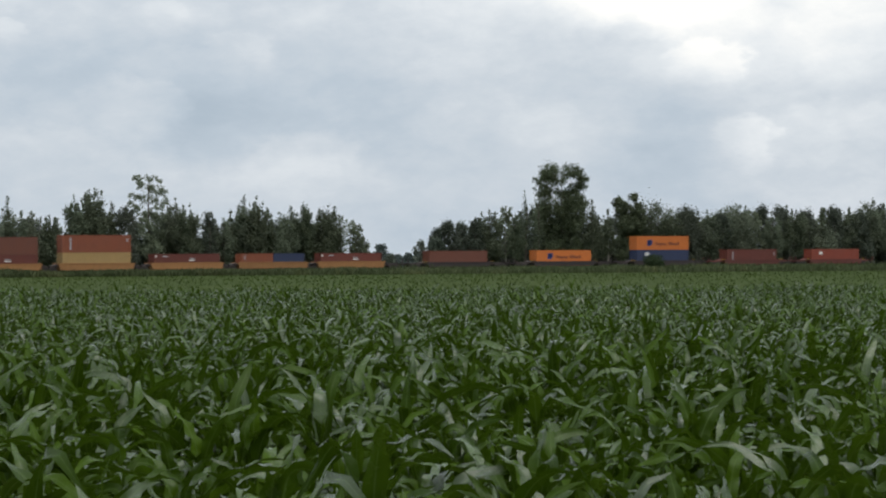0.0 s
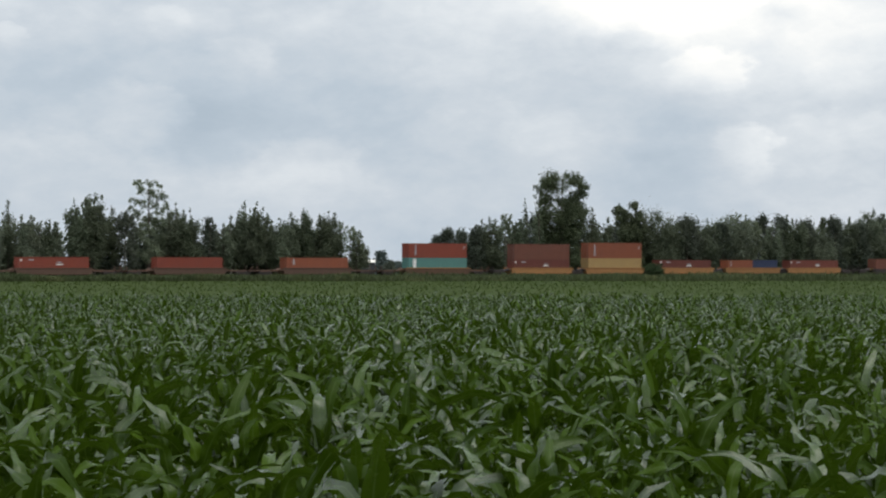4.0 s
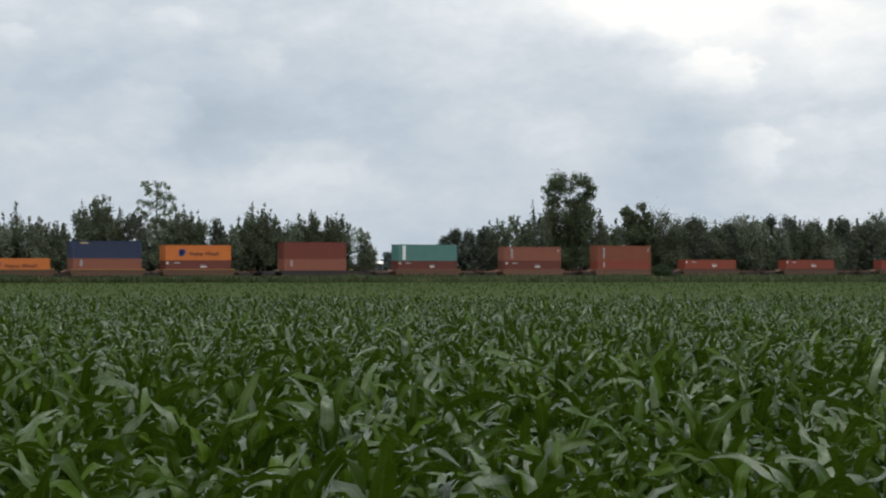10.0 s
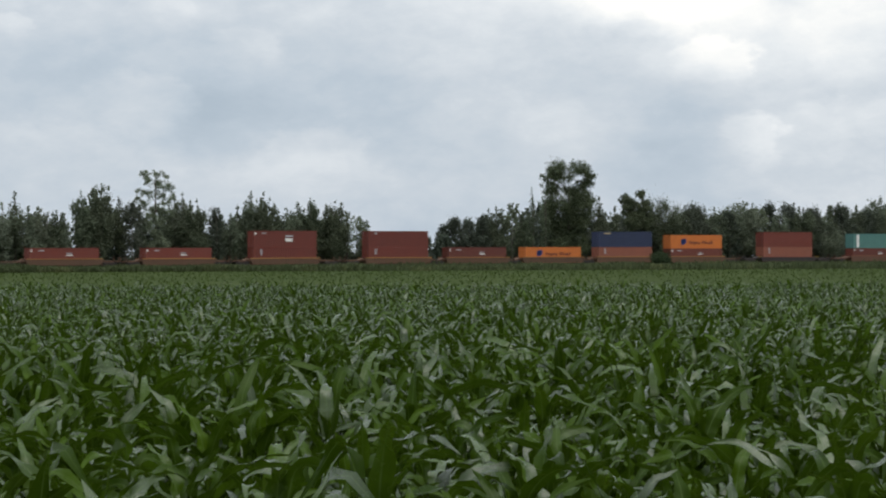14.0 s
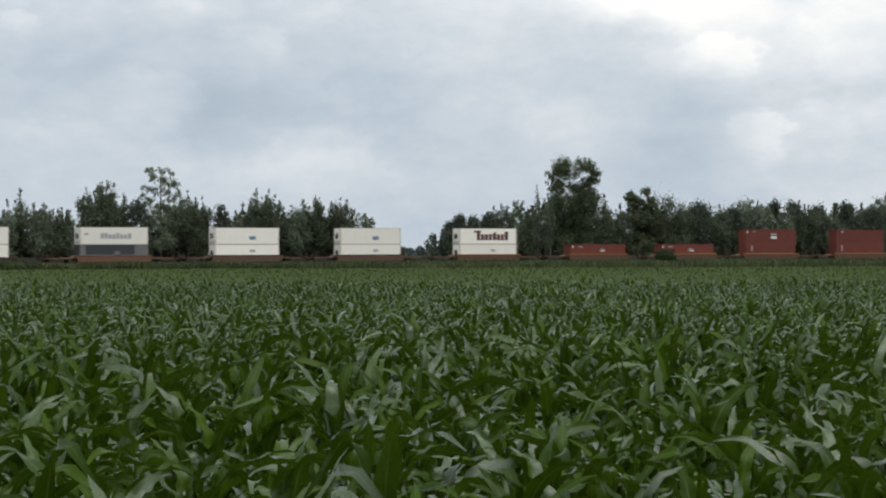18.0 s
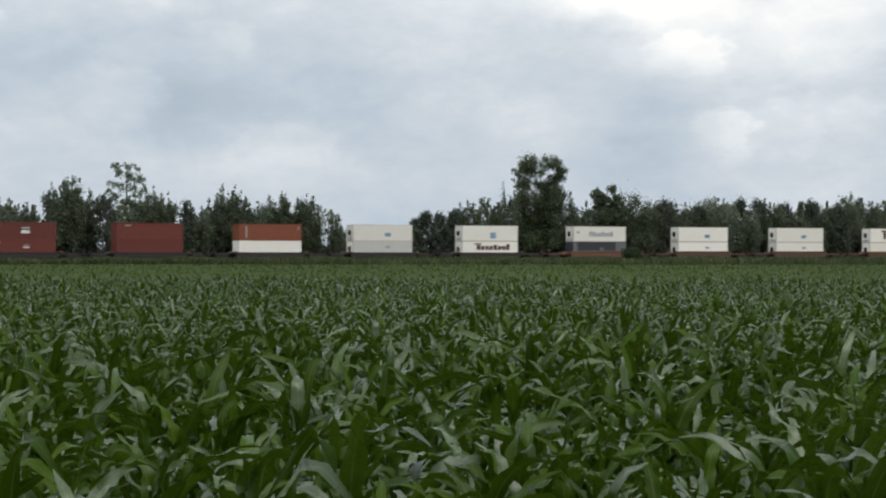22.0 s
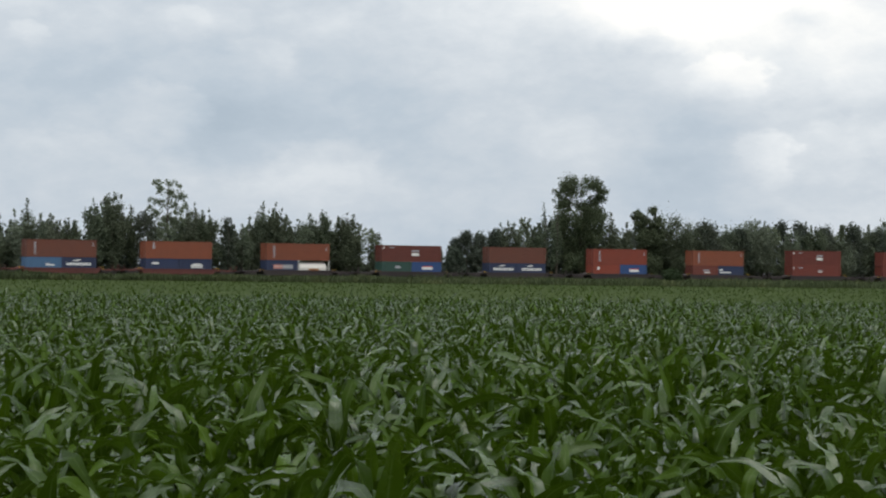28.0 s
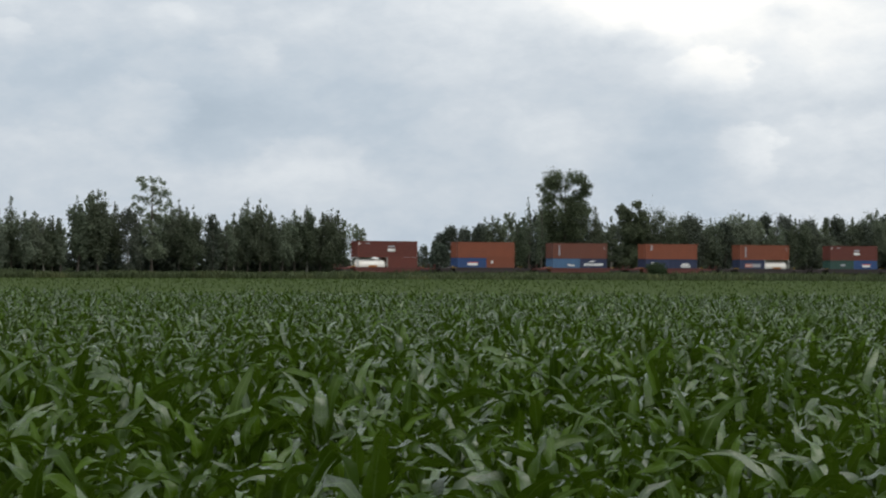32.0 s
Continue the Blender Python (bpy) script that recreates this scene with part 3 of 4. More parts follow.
NAVY_WORD = wordmark(0.14, 0.86, 0.49, 0.66, "white", ((0.32, 0.50, 0.76, 0.82, "white"), (0.42, 0.56, 0.82, 0.87, "white")), [(0.0, 1.0)] * 8)
LOGO = wordmark(0.36, 0.82, 0.34, 0.56, "ember", ((0.20, 0.275, 0.28, 0.66, "blue"), (0.215, 0.30, 0.40, 0.72, "blue")),
                [(0.0, 1.0), (0, 0.7), (-0.3, 0.7), (0, 0.7), (-0.3, 0.7), (0.3, 0.45), (0, 1), (0, 1), (0, 0.7), (-0.2, 0.7), (0, 1)])
LOGO_LOW = tuple((u0, u1, 0.20 + 0.85 * v0, 0.20 + 0.85 * v1, ink) for u0, u1, v0, v1, ink in LOGO)
TROPIC = wordmark(0.30, 0.86, 0.26, 0.86, "dark", ((0.25, 0.37, 0.74, 0.86, "dark"),),
                  [(0.0, 0.8), (0.0, 0.62), (0.0, 0.62), (0.0, 0.62), (0.0, 0.8), (0.0, 0.62), (0.0, 0.62), (0.0, 0.9)])
TROPIC_LOW = wordmark(0.26, 0.86, 0.46, 0.86, "dark", ((0.22, 0.34, 0.80, 0.88, "dark"),),
                      [(0.0, 0.8), (0.0, 0.62), (0.0, 0.62), (0.0, 0.62), (0.0, 0.8), (0.0, 0.62), (0.0, 0.62), (0.0, 0.9)])
BLUE_SQUARE = ((0.50, 0.60, 0.18, 0.56, "pale_blue"),)
BLUE_SMALL = ((0.53, 0.63, 0.28, 0.50, "pale_blue"), (0.53, 0.63, 0.36, 0.42, "grey"))
GREY_WORD = wordmark(0.30, 0.76, 0.34, 0.74, "grey", ((0.06, 0.12, 0.55, 0.66, "grey"),),
                     [(0.0, 0.8), (0.0, 0.8), (0.0, 0.6), (0.0, 0.6), (0.0, 0.8), (0.0, 0.6), (0.0, 0.6), (0, 0.8)])
FAINT = ((0.54, 0.62, 0.55, 0.70, "grey"),)
# each unit from the head of the train back: place of its front end at the start, wagon colour, upper load, lower load
# a load: (colour, height, marks) of one long box, or two of them as a pair of short boxes
UNITS = [
    (98.35, "red", None, ("red", HC, SMALL)),
    (77.24, "red", None, ("maroon", HC, BAR)),
    (55.78, "dark", ("orange", STD, LOGO), ("navy", HC, SMALL)),
    (33.07, "dark", None, ("orange", HC, LOGO_LOW)),
    (10.09, "dark", None, ("brown", HC, ())),
    (-12.06, "yellow", None, ("maroon", STD, CN)),
    (-27.50, "yellow", None, (("rust", STD, LOW_BAR), ("navy", STD, ()))),
    (-43.83, "yellow", None, ("maroon", STD, CN)),
    (-60.28, "yellow", ("rust", HC, BAR), ("tan", HC, ())),
    (-76.78, "yellow", ("brown", HC, ()), ("maroon", STD, CN)),
    (-99.20, "ochre", ("red", STD, BAR), ("teal", HC, STRIPE)),
    (-123.76, "brown", None, ("rust", HC, LOW_BAR)),
    (-148.25, "brown", None, ("red", HC, ())),
    (-172.76, "brown", None, ("red", HC, CN)),
    (-197.30, "brown", None, ("red", HC, CN)),
    (-217.63, "rust", ("rust", HC, BAR), ("red", STD, LOW_BAR)),
    (-238.09, "rust", ("salmon", STD, BAR), ("maroon", STD, CN)),
    (-260.63, "rust", ("teal", HC, STRIPE), ("maroon", STD, CN)),
    (-283.39, "dark", ("dark_red", HC, ()), ("salmon", HC, LOW_BAR)),
    (-305.79, "ochre", ("orange", STD, LOGO), ("maroon", STD, CN)),
    (-322.43, "ochre", ("navy", HC, ((0.10, 0.22, 0.84, 0.92, "tan"),)), ("salmon", HC, LOW_BAR)),
    (-338.69, "ochre", None, ("orange", HC, LOGO_LOW)),
    (-355.18, "ochre", None, ("maroon", HC, CN)),
    (-371.74, "ochre", ("dark_red", HC, ((0.10, 0.14, 0.80, 0.9, "grey"),)), ("dark_red", HC, LOW_BAR)),
    (-394.36, "ochre", ("dark_red", HC, CN_TOP), ("dark_red", HC, LOW_BAR)),
    (-414.57, "ochre", None, ("dark_red", HC, CN)),
    (-435.18, "ochre", None, ("dark_red", HC, CN)),
    (-459.43, "ochre", ("white", HC, TROPIC, True), ("white", HC, FAINT, True)),
    (-483.86, "brown", ("white", HC, BLUE_SMALL, True), ("white", HC, FAINT, True)),
    (-508.08, "brown", ("white", HC, BLUE_SMALL, True), ("white", HC, FAINT, True)),
    (-532.65, "rust", ("white", HC, GREY_WORD, True), ("charcoal", HC, ((0.0, 0.08, 0.06, 0.96, "dim"), (0.80, 1.0, 0.06, 0.96, "dim"), (0.50, 0.58, 0.30, 0.62, "dim"), (0.08, 0.80, 0.06, 0.42, "dim")))),
    (-557.23, "dark", ("white", HC, BLUE_SQUARE, True), ("white", HC, TROPIC_LOW, True)),
    (-579.97, "dark", ("white", HC, BLUE_SMALL, True), ("light_grey", HC, FAINT, True)),
    (-602.60, "dark", ("rust", HC, BAR), ("white", HC, ())),
    (-625.39, "dark", ("dark_red", HC, ((0.12, 0.21, 0.82, 0.88, "grey"),)), ("dark_red", HC, ())),
    (-648.52, "dark", ("dark_red", HC, CN_TOP), ("dark_red", HC, CN)),
    (-672.74, "dark", ("rust", HC, BAR), (("maroon", STD, ((0.42, 0.66, 0.62, 0.72, "grey"), (0.44, 0.68, 0.46, 0.56, "white"))), ("navy", STD, ((0.05, 0.17, 0.64, 0.76, "white"), (0.05, 0.50, 0.48, 0.57, "white"))))),
    (-695.71, "dark", ("red", HC, BAR), (("red", STD, SMALL), ("blue", STD, BOXED))),
    (-718.45, "dark", ("brown", HC, ()), (("navy", STD, NAVY_WORD), ("navy", STD, NAVY_WORD))),
    (-740.80, "dark", ("maroon", HC, CN_TOP), (("green", STD, ((0.45, 0.62, 0.55, 0.72, "grey"),)), ("blue", STD, BOXED))),
    (-763.53, "dark", ("rust", HC, BAR), (("navy", STD, PINK_WORD), ("tank", STD, (-0.9, 1.1)))),
    (-786.09, "red", ("rust", HC, LOW_BAR), (("navy", STD, ((0.2, 0.4, 0.62, 0.76, "white"),)), ("navy", STD, ((0.36, 0.73, 0.40, 0.60, "white"), (0.42, 0.67, 0.60, 0.70, "white"), (0.40, 0.70, 0.47, 0.53, "grey"))))),
    (-807.13, "red", ("brown", HC, BAR), (("steel_blue", STD, ((0.56, 0.80, 0.46, 0.56, "white"), (0.52, 0.66, 0.56, 0.63, "grey"))), ("navy", STD, NAVY_WORD))),
    (-827.77, "dark", ("rust", HC, ()), (("blue", STD, BOXED), ("rust", STD, SMALL))),
    (-848.44, "red", ("maroon", HC, CN_TOP), (("tank", STD, (-0.7, 1.0)), ("maroon", STD, ()))),
]
FLOOR = 0.36      # well floor above the rail
MOVING = []       # thing, place along the track, height


def well_car(front, rear, colour, front_truck, rear_truck):
    """A well wagon: two side sills, bulkheads, end platforms and the trucks that it brings along. Its middle is at x 0."""
    mat = M_CAR[colour]
    top = new("well_car")
    high = 1.20 if colour in ("dark", "red") else 1.46
    outline = [(-6.75, high - 0.25), (-6.35, 0.42), (6.35, 0.42), (6.75, high - 0.25), (6.75, high), (-6.75, high)]

    def sill_mesh():
        bm = bmesh.new()
        prism(bm, outline, 0.0, 0.07)
        box(bm, -6.3, 6.3, -0.06, 0.0, 0.40, 0.50)
        for i in range(13):
            x = -6.0 + i * 1.0
            box(bm, x - 0.05, x + 0.05, -0.055, 0.0, 0.50, high - 0.10)
        return bm_mesh("side_sill", bm, mat)
    sill = cached("sill " + colour, sill_mesh)
    place("side_sill", sill, top, pose(0, -WIDE / 2 - 0.14, 0))
    place("side_sill", sill, top, pose(0, WIDE / 2 + 0.14, 0, 0, 0, 180))
    chord = M_CHORD.get(colour, mat)
    for y in (-WIDE / 2 - 0.175, WIDE / 2 + 0.175):
        place("top_chord", cached("chord " + colour, lambda: bm_mesh("top_chord", bevelled(boxes((-6.78, 6.78, -0.045, 0.045, high - 0.115, high + 0.025)), 0.012), chord)),
              top, pose(0, y, 0))
    place("well_floor", cached("floor " + colour, lambda: bm_mesh("well_floor", boxes(
        (-6.3, -5.4, -1.2, 1.2, 0.22, FLOOR), (5.4, 6.3, -1.2, 1.2, 0.22, FLOOR), (-0.5, 0.5, -1.2, 1.2, 0.22, FLOOR),
        (-5.4, 5.4, -1.25, -1.05, 0.24, FLOOR - 0.01), (-5.4, 5.4, 1.05, 1.25, 0.24, FLOOR - 0.01)), mat)), top)
    for sx, reach in ((1, front), (-1, rear)):
        place("bulkhead", cached("bulkhead " + colour, lambda: bm_mesh("bulkhead", boxes((6.45, 6.6, -1.35, 1.35, 0.45, 1.40), (6.6, 6.75, -1.3, 1.3, 1.15, 1.38)), mat)),
              top, pose(0, 0, 0, 0, 0, 0 if sx > 0 else 180))
        end = reach - 0.35
        bm = bmesh.new()
        prism(bm, [(6.7, 0.85), (end, 0.80), (end, 1.06), (7.6, 1.12), (6.7, 1.36)], -0.55, 0.55)
        box(bm, 6.7, 7.3, -1.25, 1.25, 0.98, 1.10)
        if reach > 9.0:
            box(bm, end - 0.9, end - 0.15, -1.25, 1.25, 0.95, 1.04)
            for y in (-1.2, 0.9):
                box(bm, end - 0.25, end - 0.2, y, y + 0.05, 0.95, 1.75)
                box(bm, end - 0.25, end - 0.2, y + 0.25, y + 0.3, 0.95, 1.75)
                box(bm, end - 0.25, end - 0.2, y, y + 0.3, 1.70, 1.75)
        deck = part("end_platform", bm, M_CAR["dark"] if colour == "yellow" else mat, top)
        if sx < 0:
            deck.matrix_basis = pose(0, 0, 0, 0, 0, 180)
        if reach > 9.0:
            part("coupler", boxes((end - 0.1, reach + 0.02, -0.12, 0.12, 0.72, 0.98)), M_BOGIE, top).matrix_basis = deck.matrix_basis
    if colour in ("dark", "red"):
        for x in (-front_end(rear), front_end(front)):
            part("handrail", boxes((x - 0.32, x + 0.32, -1.27, -1.22, 1.36, 1.41), (x - 0.32, x - 0.27, -1.27, -1.22, 1.08, 1.41), (x + 0.27, x + 0.32, -1.27, -1.22, 1.08, 1.41)),
                 M_YELLOW, top, "yellow tubular handrail")
    if rear > 9.0:
        part("brake_wheel", boxes((-rear + 0.62, -rear + 0.66, -0.95, -0.45, 1.30, 1.42), (-rear + 0.62, -rear + 0.66, -0.76, -0.64, 1.1, 1.62)), M_BOGIE, top)

    def truck_mesh():
        bm = bmesh.new()
        for y in (-1.02, 0.92):
            prism(bm, [(-1.25, 0.42), (-0.75, 0.36), (-0.45, 0.16), (0.45, 0.16), (0.75, 0.36), (1.25, 0.42), (1.25, 0.62), (0.6, 0.80), (-0.6, 0.80), (-1.25, 0.62)], y, y + 0.10)
        box(bm, -0.25, 0.25, -1.15, 1.15, 0.42, 0.72)
        for x in (-0.89, 0.89):
            box(bm, x - 0.08, x + 0.08, -1.08, 1.08, 0.38, 0.54)
        return bm_mesh("truck", bm, M_BOGIE)

    def wheel_mesh():
        bm = bmesh.new()
        wheel_shape(bm, 0, 0, 0, 0.46, 0.13)
        bmesh.ops.create_circle(bm, cap_ends=True, radius=0.2, segments=10, matrix=pose(0, -0.03, 0, 90))
        return bm_mesh("wheel", bm, M_WHEEL)
    spots = []
    if front_truck is not None:
        spots.append(front_truck)
    if rear_truck is not None:
        spots.append(-rear_truck)
    for x in spots:
        truck = place("truck", cached("truck", truck_mesh), top, pose(x, 0, 0), "dark iron bogie with four steel wheels")
        for wx in (-0.89, 0.89):
            place("wheel", cached("wheel", wheel_mesh), truck, pose(wx, -0.76, 0.46))
            place("wheel", cached("wheel", wheel_mesh), truck, pose(wx, 0.76, 0.46, 0, 0, 180))
    words = {"yellow": "orange-yellow", "ochre": "dull ochre", "rust": "rust-coloured", "dark": "sooty dark", "brown": "rust-brown", "red": "dull red"}[colour]
    return tagged(top, words + " steel well wagon of the freight train", "well car", "well cars of the train")


def front_end(reach):
    """Where the handrail stands on an end platform."""
    return min(7.05, reach - 0.6)


def build_train():
    heads = [u[0] for u in UNITS]
    for i, (head, colour, upper, lower) in enumerate(UNITS):
        mid = head - 6.10
        front = (heads[i - 1] - head) / 2 if i else 10.4
        rear = (head - heads[i + 1]) / 2 if i + 1 < len(UNITS) else 10.2
        joint_front, joint_rear = front < 9.0, rear < 9.0
        car = well_car(front, rear, colour, None if joint_front else front - 2.1, rear if joint_rear else rear - 2.1)
        MOVING.append((car, mid, RAIL))
        tops = 0.0
        if isinstance(lower[0], tuple):
            for k, (paint, tall, marks) in enumerate(lower):
                short = tank_container(marks) if paint == "tank" else container(6.058, tall, paint, marks)
                MOVING.append((short, mid + (-3.06 if k == 0 else 3.06), RAIL + FLOOR))
                tops = max(tops, tall)
        else:
            MOVING.append((container(12.19, lower[1], lower[0], lower[2], len(lower) > 3), mid, RAIL + FLOOR))
            tops = lower[1]
        if upper:
            MOVING.append((container(12.19, upper[1], upper[0], upper[2], len(upper) > 3), mid, RAIL + FLOOR + tops + 0.006))


build_train()

# ---- trees along the railway ----


def rotations(count, rng, tilt=1.0):
    """Random frames: two unit vectors each, the second leaning towards the upright for a small tilt."""
    a = rng.normal(size=(count, 3))
    a /= np.linalg.norm(a, axis=1)[:, None]
    b = rng.normal(size=(count, 3))
    b -= a * (a * b).sum(1)[:, None]
    b /= np.linalg.norm(b, axis=1)[:, None]
    return a, b


def leaf_cloud(lobes, count, size, rng, loose=0.10):
    """Many small pointed leaf sprays in the outer half of the lobes (x, y, z, rx, rz)."""
    lobes = np.array(lobes, float)
    weight = lobes[:, 3] ** 1.4 * lobes[:, 4] ** 0.7
    pick = rng.choice(len(lobes), count, p=weight / weight.sum())
    L = lobes[pick]
    way = rng.normal(size=(count, 3))
    way /= np.linalg.norm(way, axis=1)[:, None]
    reach = 1.0 - 0.8 * rng.random(count) ** 1.5 + loose * rng.normal(size=count)
    centre = L[:, :3] + way * reach[:, None] * np.stack([L[:, 3], L[:, 3], L[:, 4]], 1)
    # the sprays hang every way, leaning a little out of the clump
    face = 0.55 * way + np.array([0, 0, 0.2]) + 0.62 * rng.normal(size=(count, 3))
    face /= np.linalg.norm(face, axis=1)[:, None]
    a, _ = rotations(count, rng)
    a -= face * (a * face).sum(1)[:, None]
    a /= np.linalg.norm(a, axis=1)[:, None]
    b = np.cross(face, a)
    s = size * (0.5 + 1.0 * rng.random(count) ** 1.5)[:, None]
    v = np.stack([centre - a * s * 0.55 - b * s * 0.42, centre - a * s * 0.45 + b * s * 0.46, centre + a * s * 0.85], 1)
    return v.reshape(-1, 3), np.arange(count * 3).reshape(-1, 3)


def tube(points, radii, sides=6):
    verts, faces = [], []
    for k, (p, r) in enumerate(zip(points, radii)):
        for i in range(sides):
            a = 2 * math.pi * i / sides
            verts.append((p[0] + r * math.cos(a), p[1] + r * math.sin(a), p[2]))
    for k in range(len(points) - 1):
        for i in range(sides):
            j = (i + 1) % sides
            faces.append((k * sides + i, k * sides + j, (k + 1) * sides + j, (k + 1) * sides + i))
    return verts, faces


def leader(out, x, y, low, top, r, rng, wisp=1.0):
    """One upright head of a crown: small clumps round a stem, ragged towards the tip."""
    n = max(8, int((top - low) / (0.48 * r)))
    for k in range(n):
        f = (k + rng.random()) / n
        wide = r * (1 - f ** 3.4) ** 0.75 * (0.6 + 0.4 * min(1.0, 3 * f)) * (0.6 + 0.75 * rng.random())
        a = 6.283 * rng.random()
        q = 0.85 * wide * rng.random()
        s = max(0.16, 0.62 * wide)
        out.append((x + q * math.cos(a), y + q * math.sin(a), low + (top - low) * f * 0.97, s, s * (1.1 + 0.5 * rng.random())))
    tall = wisp * (0.3 + 0.3 * rng.random())
    out.append((x, y, top - tall, 0.20 + 0.08 * rng.random(), tall))


def lobes_of(kind, h, w, rng):
    """The clumps of a crown: spire, plume, cottonwood, open (loose upright heads), thin or bushy."""
    out = []
    if kind in ("spire", "plume", "thin"):
        heads = {"spire": 3, "plume": 6, "thin": 2}[kind]
        r = {"spire": 0.35, "plume": 0.295, "thin": 0.27}[kind] * w
        for k in range(heads):
            a = 6.283 * (k / max(1, heads - 1) + 0.2 * rng.random())
            q = 0.0 if k == 0 else w * (0.16 + 0.16 * rng.random())
            top = h * (1.0 if k == 0 else (0.82 + 0.16 * rng.random() if kind == "plume" else 0.62 + 0.3 * rng.random()))
            leader(out, q * math.cos(a), q * math.sin(a), h * (0.16 + 0.12 * rng.random()), top, r * (1.0 if k == 0 else 0.75 + 0.3 * rng.random()), rng,
                   1.5 if kind == "thin" else 1.0)
        return out
    shape = {"cottonwood": lambda f: (0.66 + 0.34 * min(1.0, max(0.0, (f - 0.25) / 0.32))) * (1 - f ** 24) ** 0.5,
             "open": lambda f: math.sin(math.pi * (0.24 + 0.60 * f)) ** 0.8,
             "bushy": lambda f: math.sin(math.pi * (0.16 + 0.74 * f)) ** 0.8}[kind]
    count = {"cottonwood": 58, "open": 60, "bushy": 34}[kind]
    low = {"open": 0.20, "cottonwood": 0.14}.get(kind, 0.06)
    fat = {"open": 0.11, "cottonwood": 0.14, "bushy": 0.16}[kind]
    for k in range(count):
        f = min(low + (1 - low) * (k + rng.random()) / count, 0.985)
        r = 0.5 * w * shape(f)
        a = 2.4 * k + 0.9 * rng.random()
        q = max(0.0, r - 0.6 * fat * w) * math.sqrt(0.15 + 0.85 * rng.random())
        s = fat * w * (0.55 + 0.7 * rng.random())
        out.append((q * math.cos(a), q * math.sin(a), h * f - 0.75 * s * f, s, s * (0.9 + 0.4 * rng.random())))
    for k in range(3):
        a, q = 6.283 * rng.random(), w * 0.26 * rng.random()
        leader(out, q * math.cos(a), q * math.sin(a), h * 0.7, h * (1.0 if k == 0 else 0.9 + 0.08 * rng.random()), 0.12 * w, rng, 0.8)
    return out


def lobes_from(clumps, h, rng):
    """The clumps of a tree with a crown of its own: sideways place, height as a share, radius. Each breaks up into smaller ones."""
    out = []
    for x, z, r in clumps:
        y, z, r = 1.1 * rng.normal(), 0.975 * z, r * (1.12 if z > 0.74 else 1.3)
        for k in range(10):
            a, e = 6.283 * rng.random(), rng.normal() * 0.6
            q = 0.95 * r * rng.random() ** 0.5
            s = r * (0.34 + 0.34 * rng.random())
            out.append((x + q * math.cos(a) * math.cos(e), y + 1.3 * q * math.sin(a) * math.cos(e), z * h - 0.95 * r + 1.1 * q * math.sin(e), s, s * (0.9 + 0.4 * rng.random())))
    return out


# clumps of the great cottonwood, the loose-headed one and the smaller one beyond
GREAT = [(-2.2, 0.91, 1.4), (4.1, 0.90, 1.2), (2.8, 0.80, 1.5), (3.5, 0.70, 1.4), (-3.2, 0.66, 1.4), (3.0, 0.62, 1.5), (-3.5, 0.55, 1.3), (3.3, 0.50, 1.4), (0.2, 0.59, 1.7), (-0.9, 1.0, 2.3), (-3.3, 0.95, 1.4), (-4.9, 0.835, 1.0), (1.6, 0.955, 1.7), (3.6, 0.945, 1.3), (3.7, 0.84, 1.5), (0.6, 0.80, 2.2), (-1.9, 0.83, 1.9),
         (-3.6, 0.73, 1.3), (2.3, 0.70, 1.9), (-0.4, 0.66, 2.1), (-2.6, 0.61, 1.6), (-4.6, 0.60, 1.0), (2.9, 0.56, 1.6), (0.7, 0.52, 2.0), (-1.7, 0.47, 1.7),
         (-4.0, 0.47, 1.2), (2.2, 0.42, 1.6), (-0.4, 0.37, 1.8), (-2.8, 0.34, 1.4), (1.5, 0.28, 1.7), (-1.4, 0.24, 1.6), (3.2, 0.30, 1.2)]
LOOSE = [(-1.7, 1.0, 0.9), (-1.2, 0.92, 0.8), (0.25, 1.0, 0.75), (0.2, 0.91, 0.85), (1.7, 0.97, 0.6), (1.5, 0.88, 0.8), (2.9, 0.85, 0.75), (3.2, 0.76, 0.6), (-2.6, 0.83, 0.7),
         (-3.1, 0.74, 0.5), (-0.9, 0.80, 0.9), (0.9, 0.79, 0.9), (2.2, 0.73, 0.8), (-1.9, 0.70, 0.8), (0.1, 0.68, 1.0), (1.5, 0.63, 0.9), (-1.0, 0.59, 0.9), (0.5, 0.55, 1.1),
         (2.3, 0.60, 0.7), (1.9, 0.49, 1.1), (-0.7, 0.47, 1.0), (0.7, 0.42, 1.2), (-1.7, 0.50, 0.7), (-0.2, 0.33, 1.3), (1.6, 0.35, 1.2), (-1.8, 0.36, 1.1)]
SMALLER = [(-1.3, 0.93, 0.9), (-1.9, 0.86, 0.9), (-1.0, 0.74, 1.2), (2.1, 0.74, 1.0), (-2.1, 0.96, 0.8), (-2.7, 0.90, 0.5), (0.8, 1.0, 0.95), (-0.6, 0.88, 1.1), (1.9, 0.90, 0.95), (2.6, 0.82, 0.7), (0.7, 0.83, 1.4), (-1.6, 0.80, 0.8), (-0.2, 0.70, 1.3),
           (1.6, 0.68, 1.1), (-1.4, 0.66, 0.7), (0.2, 0.55, 1.5), (1.3, 0.50, 1.3), (-0.9, 0.45, 1.2), (0.4, 0.36, 1.6), (-0.6, 0.27, 1.5), (1.4, 0.28, 1.3)]
OWN_CROWN = {42.1: GREAT, -47.2: LOOSE, 57.4: SMALLER}


def tree(spot, h, w, kind, seed, mat, label, bark=None, density=1.0, size=0.42, main=False, clumps=None):
    rng = np.random.default_rng(seed)
    top = tagged(new("tree"), label, "tree", "trees along the railway")
    top.location = spot
    top.rotation_euler.z = 0.0 if clumps else 6.28 * rng.random()
